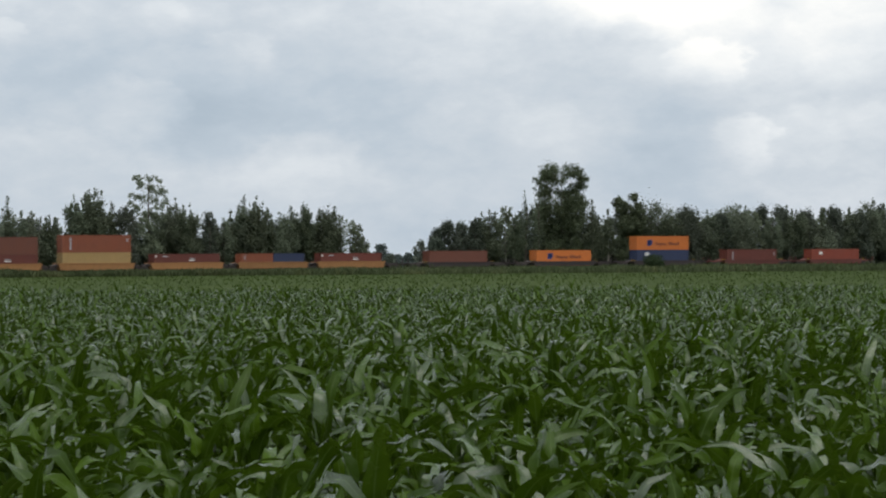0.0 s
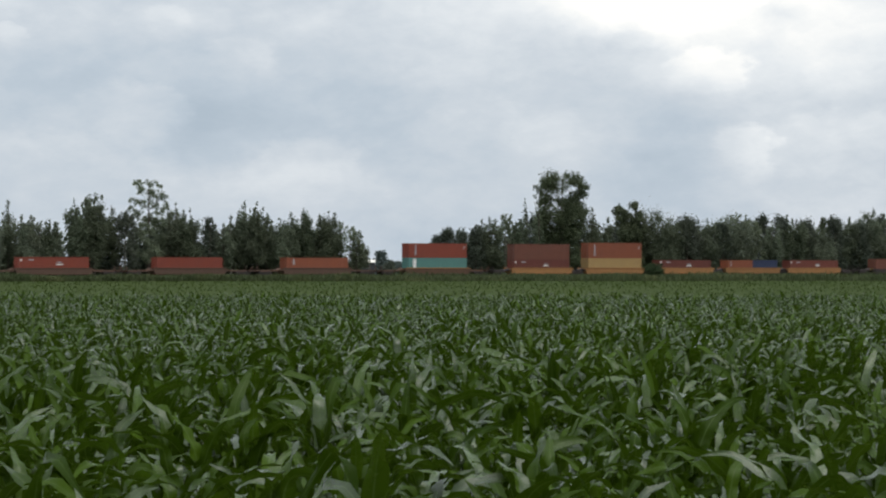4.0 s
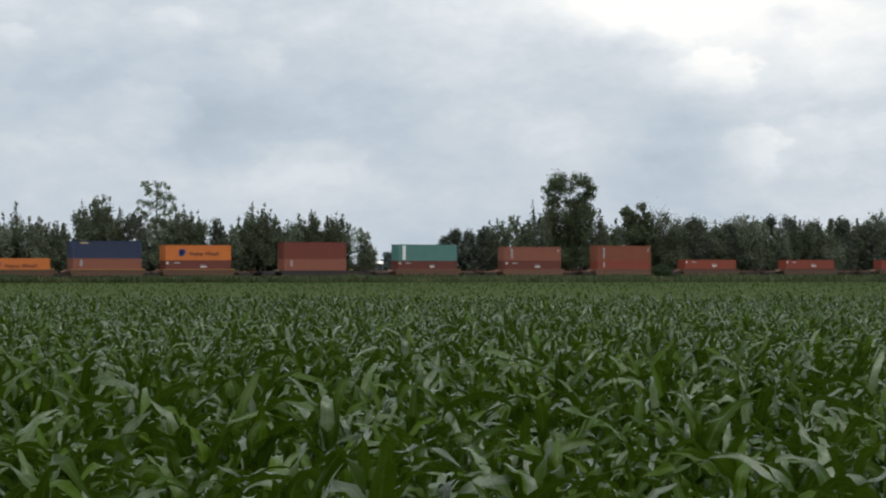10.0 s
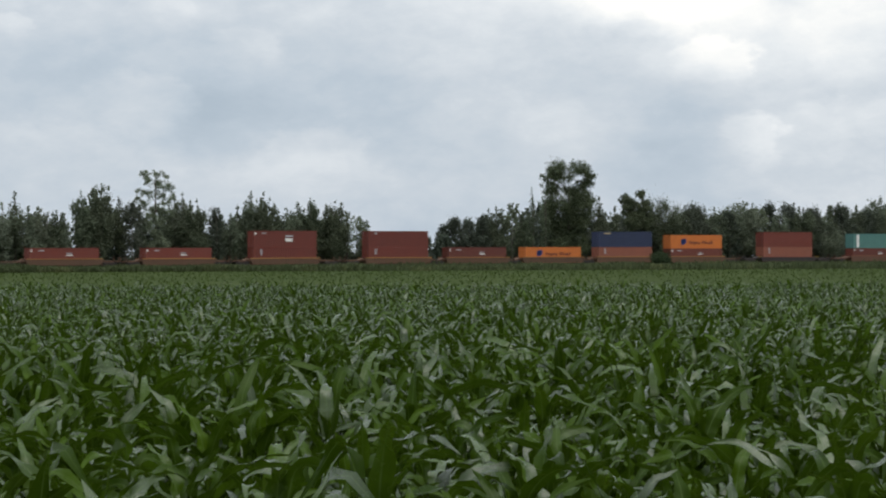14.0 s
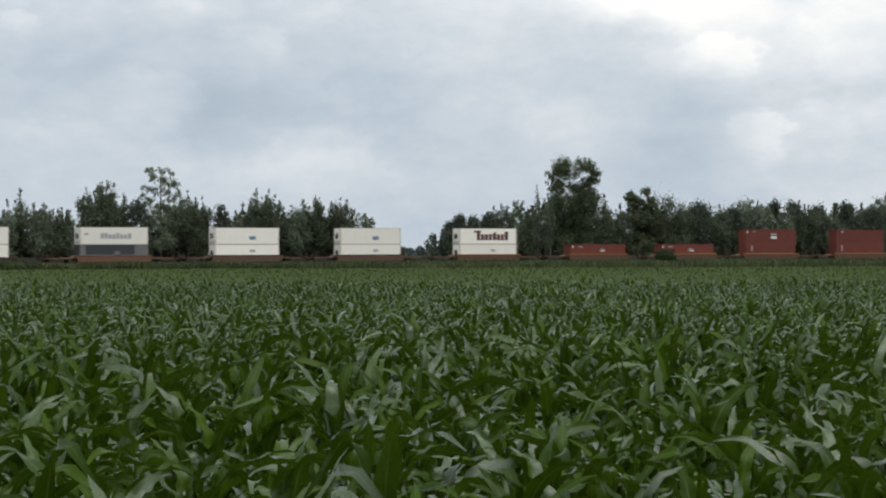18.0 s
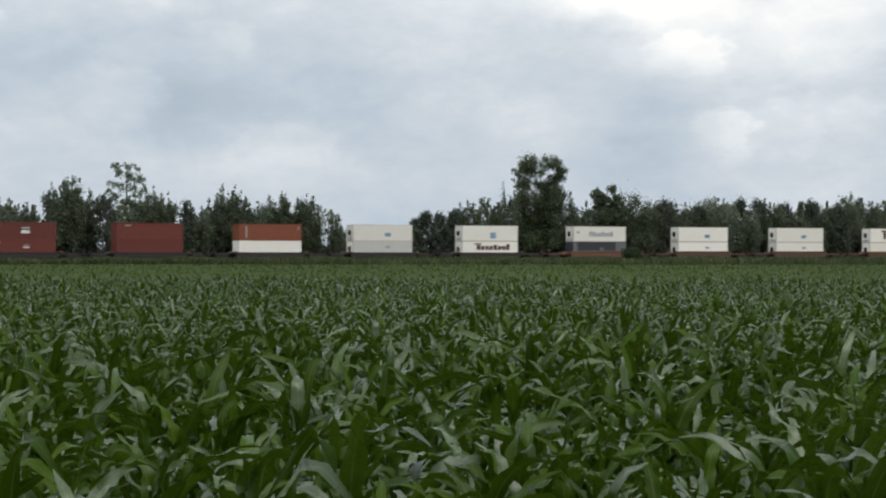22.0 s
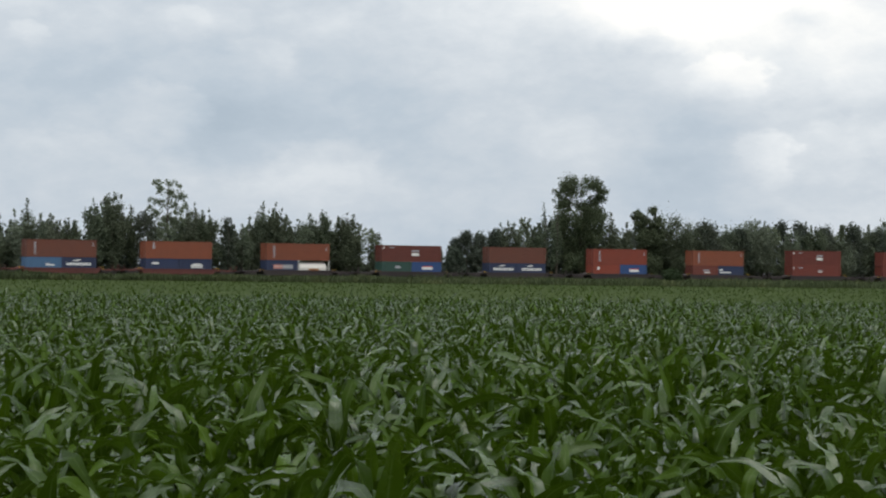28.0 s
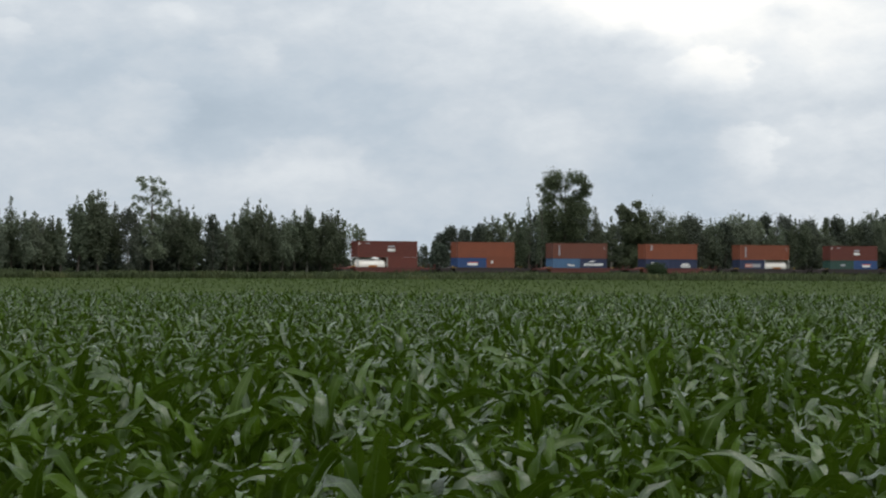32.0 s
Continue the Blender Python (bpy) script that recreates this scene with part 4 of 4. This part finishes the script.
    lobes = lobes_from(clumps, h, rng) if clumps else lobes_of(kind, h, w * (1.05 if kind in ("open", "cottonwood") else 1.25), rng)
    verts, faces = [], []

    def limb(points, radii, sides):
        v, f = tube(points, radii, sides)
        k = len(verts)
        verts.extend(v)
        faces.extend([tuple(i + k for i in q) for q in f])
    r0 = 0.011 * h + 0.06
    bend = rng.normal(size=2) * 0.012 * h
    stem = lambda f: (bend[0] * math.sin(3 * f), bend[1] * math.sin(2.4 * f), f * h * 0.93)
    fs = np.linspace(0, 1, 9)
    limb([(*stem(f)[:2], stem(f)[2] - 0.1) for f in fs], [r0 * (1.35 if f == 0 else 1.0) * (1 - 0.92 * f) + 0.012 for f in fs], 7)
    bark = bark or M_BARK
    if main:
        trunk = place("trunk", mesh_of("trunk", verts, faces, bark), top)
    for k, (lx, ly, lz, lr, _) in enumerate(lobes[:: max(6, len(lobes) // 12) if main else 9]):
        f = max(0.05, (lz - 0.35 * math.hypot(lx, ly) - 0.06 * h) / (h * 0.93))
        a = Vector(stem(min(f, 0.97)))
        b = Vector((lx, ly, lz))
        m = a.lerp(b, 0.5) + Vector((0, 0, 0.03 * h * rng.random()))
        r = r0 * (1 - 0.92 * f) * 0.5 + 0.012
        if main:
            verts.clear()
            faces.clear()
            limb([a, m, b], [r, r * 0.65, 0.012], 5)
            place("limb", mesh_of("limb", verts, faces, bark), top)
        else:
            limb([a, m, b], [r, r * 0.65, 0.012], 4)
    if not main:
        place("trunk", mesh_of("trunk", verts, faces, bark), top)
    area = sum(l[3] * l[4] for l in lobes)
    count = int(min(36000 if clumps else 24000, density * (13.5 * area / size ** 2)))
    place("crown", mesh_of("crown", *leaf_cloud(lobes, count, size, rng, {"cottonwood": 0.16, "open": 0.16}.get(kind, 0.24)), mat), top)
    return top


# skyline of the wood: place along the track, distance behind it, height, width, kind
def plant_wood():
    rng = np.random.default_rng(11)
    tone = {"spire": M_POPLAR, "plume": M_POPLAR, "cottonwood": M_COTTON, "open": M_COTTON, "thin": M_POPLAR, "bushy": M_SHADED_TREE}
    words = {"spire": "slender dark green poplar with a pointed crown", "plume": "tall grey-green poplar with several upright heads",
             "cottonwood": "great spreading cottonwood that towers over the wood", "open": "loose-crowned cottonwood with gaps of sky",
             "thin": "thin half-bare poplar with sparse leaves", "bushy": "dense dark green broadleaf tree"}
    for k, (s, o, h, w, kind) in enumerate(SKYLINE):
        dens = {"open": 0.42 if s < 20 else 0.7, "thin": 0.5, "cottonwood": 1.25}.get(kind, 0.9)
        bark = M_BARK_PALE if k % 6 == 1 and kind != "thin" else None
        tree(by_track(s, o), h, w, kind, 100 + k, tone[kind], words[kind], bark, dens, 0.26, True, OWN_CROWN.get(s))
    # the wood behind the front row and its undergrowth; their leaf colour holds the wood's shade
    def bearing(s, o):
        v = by_track(s, o)
        return v.x / v.y
    line = sorted((bearing(s, o), h) for s, o, h, w, kind in SKYLINE if kind not in ("open", "cottonwood"))
    level = lambda u: float(np.interp(u, [a for a, _ in line], [b for _, b in line]))
    for k in range(88):
        s, o = -96 + 272 * (k + rng.random() * 0.8) / 88, 29 + 11 * rng.random()
        u = bearing(s, o)
        if -0.047 < u < 0.004 or -0.157 < u < -0.150:
            continue
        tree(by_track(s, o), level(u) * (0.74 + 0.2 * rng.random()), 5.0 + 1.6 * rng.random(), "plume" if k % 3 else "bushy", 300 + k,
             M_SHADED_TREE, "broadleaf tree deep in the wood, shade put into its leaf colour", None, 0.5, 0.55)
    for k in range(66):
        s, o = -98 + 268 * (k + rng.random() * 0.8) / 66, 25 + 3 * rng.random()
        if -0.042 < bearing(s, o) < -0.002:
            continue
        h = 4.0 + 2.8 * rng.random()
        tree(by_track(s, o), h, 5.0 + 1.6 * rng.random(), "bushy", 400 + k, M_SHADED_TREE, "low shrubby tree under the taller trees, leaf colour darkened for shade",
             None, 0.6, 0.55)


SKYLINE = [
    (-83.1, 20, 11.4, 3.7, "spire"),
    (-80.2, 23, 12.1, 4.4, "plume"),
    (-79.3, 20, 11.1, 3.8, "spire"),
    (-76.2, 21, 11.9, 3.8, "spire"),
    (-73.5, 22, 13.9, 4.4, "spire"),
    (-71.9, 20, 11.4, 3.2, "spire"),
    (-69.2, 22, 11.5, 3.5, "plume"),
    (-67.9, 21, 10.4, 2.9, "spire"),
    (-65.9, 22, 10.7, 3.8, "plume"),
    (-64.8, 21, 10.2, 2.9, "spire"),
    (-61.4, 22, 14.5, 3.9, "plume"),
    (-57.1, 23, 15.7, 6.3, "plume"),
    (-53.4, 24, 13.4, 3.0, "spire"),
    (-51.5, 22, 12.3, 4.9, "bushy"),
    (-47.2, 22, 18.5, 8.6, "open"),
    (-41.4, 23, 14.0, 4.9, "plume"),
    (-39.5, 21, 12.8, 5.2, "plume"),
    (-36.3, 20, 11.4, 3.4, "bushy"),
    (-33.0, 21, 10.4, 3.7, "plume"),
    (-30.4, 23, 11.8, 3.4, "spire"),
    (-27.7, 23, 14.6, 5.3, "plume"),
    (-26.2, 21, 14.3, 4.3, "plume"),
    (-23.5, 22, 12.5, 3.1, "spire"),
    (-22.2, 20, 11.5, 4.6, "plume"),
    (-18.6, 22, 12.5, 3.7, "spire"),
    (-16.6, 21, 13.3, 5.0, "plume"),
    (-13.3, 22, 10.9, 4.1, "spire"),
    (-11.9, 20, 12.9, 5.6, "plume"),
    (-9.0, 21, 10.9, 3.5, "open"),
    (-5.7, 23, 10.1, 3.6, "open"),
    (-5.8, 20, 9.1, 3.5, "open"),
    (-4.9, 21, 7.7, 3.2, "plume"),
    (13.7, 24, 8.4, 3.2, "bushy"),
    (16.3, 24, 10.1, 4.6, "bushy"),
    (18.2, 22, 9.6, 4.1, "bushy"),
    (20.7, 21, 10.4, 4.1, "bushy"),
    (24.4, 22, 12.2, 4.9, "plume"),
    (27.6, 21, 12.7, 4.2, "open"),
    (29.2, 20, 11.2, 3.6, "spire"),
    (32.6, 22, 16.0, 2.7, "thin"),
    (34.9, 21, 15.7, 4.2, "thin"),
    (42.1, 23, 22.3, 11.5, "cottonwood"),
    (47.2, 20, 14.2, 4.3, "spire"),
    (51.6, 21, 12.5, 4.0, "spire"),
    (57.4, 22, 15.7, 6.8, "cottonwood"),
    (64.5, 22, 13.6, 12.0, "plume"),
    (71.1, 21, 12.7, 7.2, "bushy"),
    (77.0, 22, 12.2, 8.0, "plume"),
    (79.2, 20, 11.5, 4.6, "bushy"),
    (84.4, 22, 13.9, 8.3, "plume"),
    (87.3, 21, 12.1, 6.3, "open"),
    (92.3, 23, 13.3, 5.2, "bushy"),
    (92.1, 20, 12.0, 4.6, "plume"),
    (96.1, 22, 13.3, 5.1, "bushy"),
    (98.4, 21, 12.6, 6.2, "plume"),
    (102.4, 22, 12.5, 5.9, "bushy"),
    (104.2, 21, 11.7, 6.5, "plume"),
    (107.6, 22, 12.9, 3.8, "open"),
    (110.0, 21, 13.3, 5.6, "bushy"),
    (114.6, 22, 13.1, 6.3, "plume"),
    (116.7, 21, 12.1, 5.6, "bushy"),
    (121.3, 22, 15.0, 6.6, "plume"),
    (124.7, 23, 13.7, 3.9, "bushy"),
    (126.5, 21, 13.2, 8.2, "plume"),
    (131.2, 22, 13.6, 5.1, "open"),
    (134.7, 21, 13.1, 7.0, "bushy"),
    (140.9, 23, 13.6, 7.8, "plume"),
    (144.6, 22, 13.9, 4.9, "bushy"),
]
plant_wood()

# a shed far beyond the gap in the wood
def shed(x, y, wide, eaves, ridge):
    top = tagged(new("shed"), "low farm shed with a white metal roof far across the fields", "shed")
    top.location = (x, y, 0)
    w, d = wide / 2, 2.2
    for sx in (-1, 1):
        part("side_wall", boxes((sx * w - 0.06, sx * w + 0.06, -d, d, 0, eaves)), M_PAINT["charcoal"], top)
    for sy in (-1, 1):
        part("end_wall", boxes((-w + 0.06, w - 0.06, sy * d - 0.06, sy * d + 0.06, 0, eaves)), M_PAINT["charcoal"], top)
    for sy in (-1, 1):
        verts, faces = corrugated(wide + 0.4, math.hypot(d + 0.3, ridge - eaves), 0.03, 0.3)
        lean = math.degrees(math.atan2(d + 0.3, ridge - eaves))
        place("roof_slope", mesh_of("roof_slope", verts, faces, M_PAINT["white"]), top,
              pose(sy * (w + 0.2), sy * (d + 0.3), eaves, 0, 0, 90 + 90 * sy) @ pose(0, 0, 0, -lean), "white ribbed metal roof")


shed(-17.7, 590.0, 3.85, 3.35, 4.04)

# far trees beyond the gap in the wood
for k, (x, y, h, w) in enumerate(((-15.4, 640, 6.6, 4.0), (-18.5, 700, 4.6, 3.1), (-14.9, 720, 4.2, 3.4), (-12.9, 760, 4.1, 3.8), (-9.1, 700, 4.3, 3.3), (-26.3, 760, 3.9, 4.8), (-6.5, 760, 4.1, 4.8), (-3.2, 730, 4.2, 4.6))):
    tagged(tree(Vector((x, y, 0)), h, w, "bushy", 700 + k, M_FAR, "hazy broadleaf tree far across the fields", None, 1.3, 0.5), group="far trees")
for k, (s, o, h, w) in enumerate(((8.2, 21, 6.0, 2.6), (4.0, 25, 3.4, 2.4), (11.2, 20, 6.6, 4.4), (13.6, 24, 7.2, 3.6))):
    tagged(tree(by_track(s, o), h, w, "bushy", 720 + k, M_SHADED_TREE, "low rounded tree in the gap of the wood", None, 0.9, 0.36))


def bush(spot, h, w, seed):
    rng = np.random.default_rng(seed)
    top = tagged(new("bush"), "round dark green bush before the railway", "bush")
    top.location = spot
    stems, faces = [], []
    for k in range(7):
        a = 6.28 * k / 7
        v, f = tube([(0.05 * math.cos(a), 0.05 * math.sin(a), -0.05), (0.15 * w * math.cos(a), 0.15 * w * math.sin(a), 0.4 * h), (0.3 * w * math.cos(a), 0.3 * w * math.sin(a), 0.8 * h)],
                    [0.03, 0.022, 0.008], 5)
        faces += [tuple(i + len(stems) for i in q) for q in f]
        stems += v
    place("stems", mesh_of("stems", stems, faces, M_BARK), top)
    lobes = [(0.28 * w * math.cos(a), 0.28 * w * math.sin(a), h * (0.35 + 0.35 * rng.random()), 0.24 * w, 0.27 * h) for a in np.linspace(0, 5.6, 9)]
    lobes.append((0, 0, 0.72 * h, 0.26 * w, 0.26 * h))
    place("foliage", mesh_of("foliage", *leaf_cloud(lobes, 5200, 0.17, rng), M_BUSH), top)
    return top


bush(by_track(38.1, -13), 3.2, 4.1, 8)

# ---- weeds along the ditch and blades in the meadow ----


def blades(spots, heights, widths, rng, lean=0.3):
    n = len(spots)
    a = 6.283 * rng.random(n)
    side = np.stack([np.cos(a), np.sin(a), 0 * a], 1) * widths[:, None] * 0.5
    tip = np.stack([rng.normal(size=n), rng.normal(size=n), 0 * a], 1) * (heights * lean)[:, None]
    up = np.stack([0 * a, 0 * a, heights], 1)
    v = np.stack([spots - side * 0.7, spots + side * 0.7, spots + up * 0.55 + tip * 0.35 + side, spots + up * 0.55 + tip * 0.35 - side], 1)
    w = np.stack([spots + up * 0.55 + tip * 0.35 - side, spots + up * 0.55 + tip * 0.35 + side, spots + up + tip + side * 0.15, spots + up + tip - side * 0.15], 1)
    verts = np.concatenate([v, w], 1).reshape(-1, 3)
    return verts, np.arange(n * 8).reshape(-1, 4)


def field_noise(x, y, f):
    return np.sin(x * f + 1.3 * np.sin(y * f * 0.7)) * np.sin(y * f * 1.1 + 0.9 * np.sin(x * f * 0.6 + 2.0))


def track_line(x):
    """How far off the near edge of the railway lies at x."""
    return TRACK_AT.y + x * math.tan(radians(TRACK_TURN))


def ditch_line(x):
    """The near edge of the weeds, where the meadow ends."""
    return np.minimum(401 + 0.10 * x + 2.0 * np.sin(x * 0.13), track_line(x) - 9)


rng = np.random.default_rng(5)
n = 42000
x = -115 + 265 * rng.random(n)
near, off = ditch_line(x), track_line(x) - 2.8
y = near + (off - near) * rng.random(n)
lump = 0.5 + 0.5 * field_noise(x, y, 0.30)
lump2 = 0.5 + 0.5 * field_noise(x + 40, y, 0.09)
tall = 0.42 + 0.7 * np.exp(-((x - 31) / 4.5) ** 2) * np.clip(1 - np.abs(y - 432) / 14, 0, 1) + 0.85 * lump * lump2 + 0.5 * rng.random(n) + 0.35 * np.clip(1 - (off - y) / 5.0, 0, 1)
base = np.stack([x, y, 0 * x - 0.03], 1)
tagged(place("weeds", mesh_of("weeds", *blades(base, tall, 0.12 + 0.22 * rng.random(n), rng), M_WEED)),
       "rank dark green weeds along the railway ditch", "weeds", kind="stuff")
n = 20000
x, y = -110 + 230 * rng.random(n), 107 + 295 * rng.random(n) ** 0.8
keep = y < ditch_line(x) + 2
x, y = x[keep], y[keep]
base = np.stack([x, y, 0 * x - 0.03], 1)
tagged(place("meadow_grass", mesh_of("meadow_grass", *blades(base, 0.10 + 0.14 * rng.random(len(x)), 0.06 + 0.12 * rng.random(len(x)), rng), M_HAY)),
       "pale green grass between the corn and the railway", "grass", kind="stuff")

# ---- the corn ----


def corn_leaf(rng, length, width, start, end, wave, segs, across):
    """An arching blade with ruffled edges that grows along x and z from the origin: rows of points, and their uv."""
    t = np.linspace(0, 1, segs + 1)
    if rng.random() < 0.45:  # rises steeply, then folds over
        g = np.clip((t - 0.28 - 0.30 * rng.random()) / (0.10 + 0.16 * rng.random()), 0, 1)
        lean = np.radians(start * 0.8 + (end + 8 - start) * g * g * (3 - 2 * g))
    else:
        lean = np.radians(start + (end - start) * t ** (1.3 + 1.0 * rng.random()))
    step = length / segs
    px = np.concatenate([[0], np.cumsum(np.sin((lean[1:] + lean[:-1]) / 2) * step)])
    pz = np.concatenate([[0], np.cumsum(np.cos((lean[1:] + lean[:-1]) / 2) * step)])
    half = 0.5 * width * np.minimum(1.0, 0.55 + 1.9 * t) * (1 - t ** 2.0) ** 0.9 + 0.0012
    twist = np.radians(rng.normal() * 50) * t ** 1.1 + np.radians(14) * np.sin(5 * t + 6.28 * rng.random())
    bow = rng.normal() * 0.15 * length * t ** 2
    c = np.linspace(-1, 1, across + 1)
    ph, ph2, fr = rng.random() * 6.28, rng.random() * 6.28, 17 + 12 * rng.random()
    verts, uvs = [], []
    for i in range(segs + 1):
        nx, nz = -math.cos(lean[i]), math.sin(lean[i])  # the blade's upper face
        for k in c:
            fold = (0.55 - 0.45 * t[i]) * abs(k) * half[i]
            rip = wave * half[i] * abs(k) ** 1.6 * math.sin(t[i] * fr + (ph if k > 0 else ph2)) * min(1.0, 3 * t[i])
            a, b = k * half[i], fold + rip
            ya = a * math.cos(twist[i]) - b * math.sin(twist[i])
            na = a * math.sin(twist[i]) + b * math.cos(twist[i])
            verts.append((px[i] + nx * na, ya + bow[i], pz[i] + nz * na))
            uvs.append(((k + 1) / 2, t[i]))
    faces = [(i * (across + 1) + j, i * (across + 1) + j + 1, (i + 1) * (across + 1) + j + 1, (i + 1) * (across + 1) + j)
             for i in range(segs) for j in range(across)]
    return np.array(verts), np.array(faces), np.array(uvs)


def corn_plan(rng, lower=True):
    """The leaves of one plant: height on the stalk, turn, length, width, lean at the start and at the end."""
    out, turn = [], rng.random() * 360
    levels = [0.26, 0.40, 0.53, 0.65, 0.76, 0.86, 0.94, 1.00] if lower else [0.60, 0.72, 0.83, 0.92, 1.00]
    for i, z in enumerate(levels):
        f = i / (len(levels) - 1)
        turn += 180 + rng.normal() * 32
        if f > 0.8:
            out.append((z, turn, 0.34 + 0.18 * rng.random(), 0.062 + 0.024 * rng.random(), 5 + 12 * rng.random(), 30 + 95 * rng.random()))
        else:
            out.append((z + 0.03 * rng.normal(), turn, 0.56 + 0.32 * rng.random(), 0.068 + 0.042 * rng.random(),
                        13 + 16 * rng.random() - 6 * f, 108 + 66 * rng.random() - 16 * f))
    return out


def corn_arrays(seed, segs, across, lower, wave=0.28):
    rng = np.random.default_rng(seed)
    vs, fs, us, k = [], [], [], 0
    for z, turn, length, width, start, end in corn_plan(rng, lower):
        if not lower:
            length, width = length * 0.80, width * 0.80
        v, f, u = corn_leaf(rng, length, width, start, end, wave, segs, across)
        a = radians(turn)
        vs.append(np.stack([v[:, 0] * math.cos(a) - v[:, 1] * math.sin(a), v[:, 0] * math.sin(a) + v[:, 1] * math.cos(a), v[:, 2] + z], 1))
        fs.append(f + k)
        us.append(u)
        k += len(v)
    if lower:
        sv, sf = tube([(0, 0, 0), (0, 0, 0.55), (0, 0, 1.05)], [0.013, 0.011, 0.005], 4)
        vs.append(np.array(sv))
        fs.append(np.array(sf) + k)
        us.append(np.tile([[0.5, 0.5]], (len(sv), 1)))
    return np.concatenate(vs), np.concatenate(fs), np.concatenate(us)


def corn_plant(seed):
    """One plant with its leaves as parts."""
    rng = np.random.default_rng(seed)
    top = tagged(new("corn_plant"), "young leafy green corn plant with arching blades", "corn plant", "corn plants in the field")
    sv, sf = tube([(0, 0, -0.03), (0, 0, 0.4), (0, 0, 0.8), (0.005, 0, 1.08)], [0.015, 0.013, 0.010, 0.004], 8)
    place("stalk", mesh_of("stalk", sv, sf, M_STALK), top)
    for z, turn, length, width, start, end in corn_plan(rng):
        v, f, u = corn_leaf(rng, length, width * 1.08, start * 0.8, end, 0.55, 18, 4)
        me = mesh_of("leaf", v, f, M_CORN, u)
        me.shade_smooth()
        place("leaf", me, top, pose(0, 0, z, 0, 0, turn))
    return top


def field_spots():
    """Rows 0.76 m apart that run slantwise over the field."""
    rng = np.random.default_rng(21)
    a = radians(14)
    i, j = np.meshgrid(np.arange(-190, 400), np.arange(-700, 760), indexing="ij")
    u = j.ravel() * 0.185 + rng.normal(size=i.size) * 0.045
    v = i.ravel() * 0.76 + rng.normal(size=i.size) * 0.06
    x, y = u * math.cos(a) - v * math.sin(a), u * math.sin(a) + v * math.cos(a)
    edge = FIELD_FAR - 0.08 * x
    keep = (np.abs(x) < FIELD_HALF) & (y > FIELD_NEAR) & (y < edge) & (rng.random(i.size) > np.where(y > 98, 0.25, 0.04))
    x, y = x[keep], y[keep]
    size = 1.09 - 0.19 * np.clip((y - 11) / 50, 0, 1) + 0.085 * rng.normal(size=len(x)) + 0.05 * field_noise(x, y, 0.5)
    return x, y, np.clip(size, 0.72, 1.32), rng.random(len(x)) * 6.2832, rng


def scatter(name, x, y, size, turn, protos, rng, label):
    """Many plants joined into one mesh."""
    vs, fs, us, k = [], [], [], 0
    pick = rng.integers(0, len(protos), len(x))
    for p, (v, f, u) in enumerate(protos):
        sel = pick == p
        if not sel.any():
            continue
        c, s, g = np.cos(turn[sel])[:, None], np.sin(turn[sel])[:, None], size[sel][:, None]
        X = (v[None, :, 0] * c - v[None, :, 1] * s) * g + x[sel][:, None]
        Y = (v[None, :, 0] * s + v[None, :, 1] * c) * g + y[sel][:, None]
        Z = v[None, :, 2] * g + 0.02 + 0 * c
        n = int(sel.sum())
        vs.append(np.stack([X, Y, Z], 2).reshape(-1, 3))
        fs.append((f[None] + (np.arange(n) * len(v))[:, None, None]).reshape(-1, 4) + k)
        us.append(np.tile(u, (n, 1)))
        k += n * len(v)
    me = mesh_of(name, np.concatenate(vs), np.concatenate(fs), M_CORN, np.concatenate(us))
    return tagged(place(name, me), label, "corn", kind="stuff")


def plant_corn():
    x, y, size, turn, rng = field_spots()
    near_strip = np.abs(x) < 0.202 * y + 0.8
    single = near_strip & (y > 9.8) & (y < 16.5)
    idx = np.flatnonzero(single)
    idx = idx[np.argsort(y[idx])][:300]
    first = {}
    for k, i in enumerate(idx):
        m = Matrix.Translation((x[i], y[i], 0.02)) @ pose(0, 0, 0, 0, 0, math.degrees(turn[i]))
        p = k % 10
        if p not in first:
            first[p] = corn_plant(900 + p)
            first[p].matrix_basis = m
            first[p].scale = (size[i],) * 3
        else:
            ob = copy_thing(first[p], m)
            ob.scale = (size[i],) * 3
    rest = np.ones(len(x), bool)
    rest[idx] = False
    def band(name, sel, protos, label):
        if sel.any():
            scatter(name, x[sel], y[sel], size[sel], turn[sel], protos, rng, label)
    middle = rest & near_strip & (y < 30) & (y > 7)
    band("corn_rows", middle, [corn_arrays(40 + k, 10, 2, True, 0.5) for k in range(12)], "dense stand of leafy green corn in the near field")
    beyond = rest & near_strip & (y >= 30) & (y < 55)
    band("middle_corn_rows", beyond, [corn_arrays(50 + k, 5, 1, False, 0.3) for k in range(12)], "even stand of green corn farther into the field")
    far = rest & near_strip & (y >= 55)
    band("far_corn_rows", far, [corn_arrays(60 + k, 3, 1, False, 0.0) for k in range(14)], "corn canopy fading to a fine green texture")
    outer = rest & ~middle & ~beyond & ~far & (rng.random(len(x)) < 0.07)
    band("outer_corn_rows", outer, [corn_arrays(80 + k, 3, 1, False, 0.0) for k in range(8)], "corn standing across the rest of the field")


plant_corn()


def motions():
    """The train rolls past to the right at about 26 m/s."""
    times = [0, 4, 8, 12, 16, 20, 24, 28, 32]
    for thing, s, z in MOVING:
        walk(thing, [(t, Matrix.Translation(by_track(s + 26.225 * t + 0.0039 * t * t, CENTRE, z)) @ pose(0, 0, 0, 0, 0, TRACK_TURN)) for t in times])


motions()
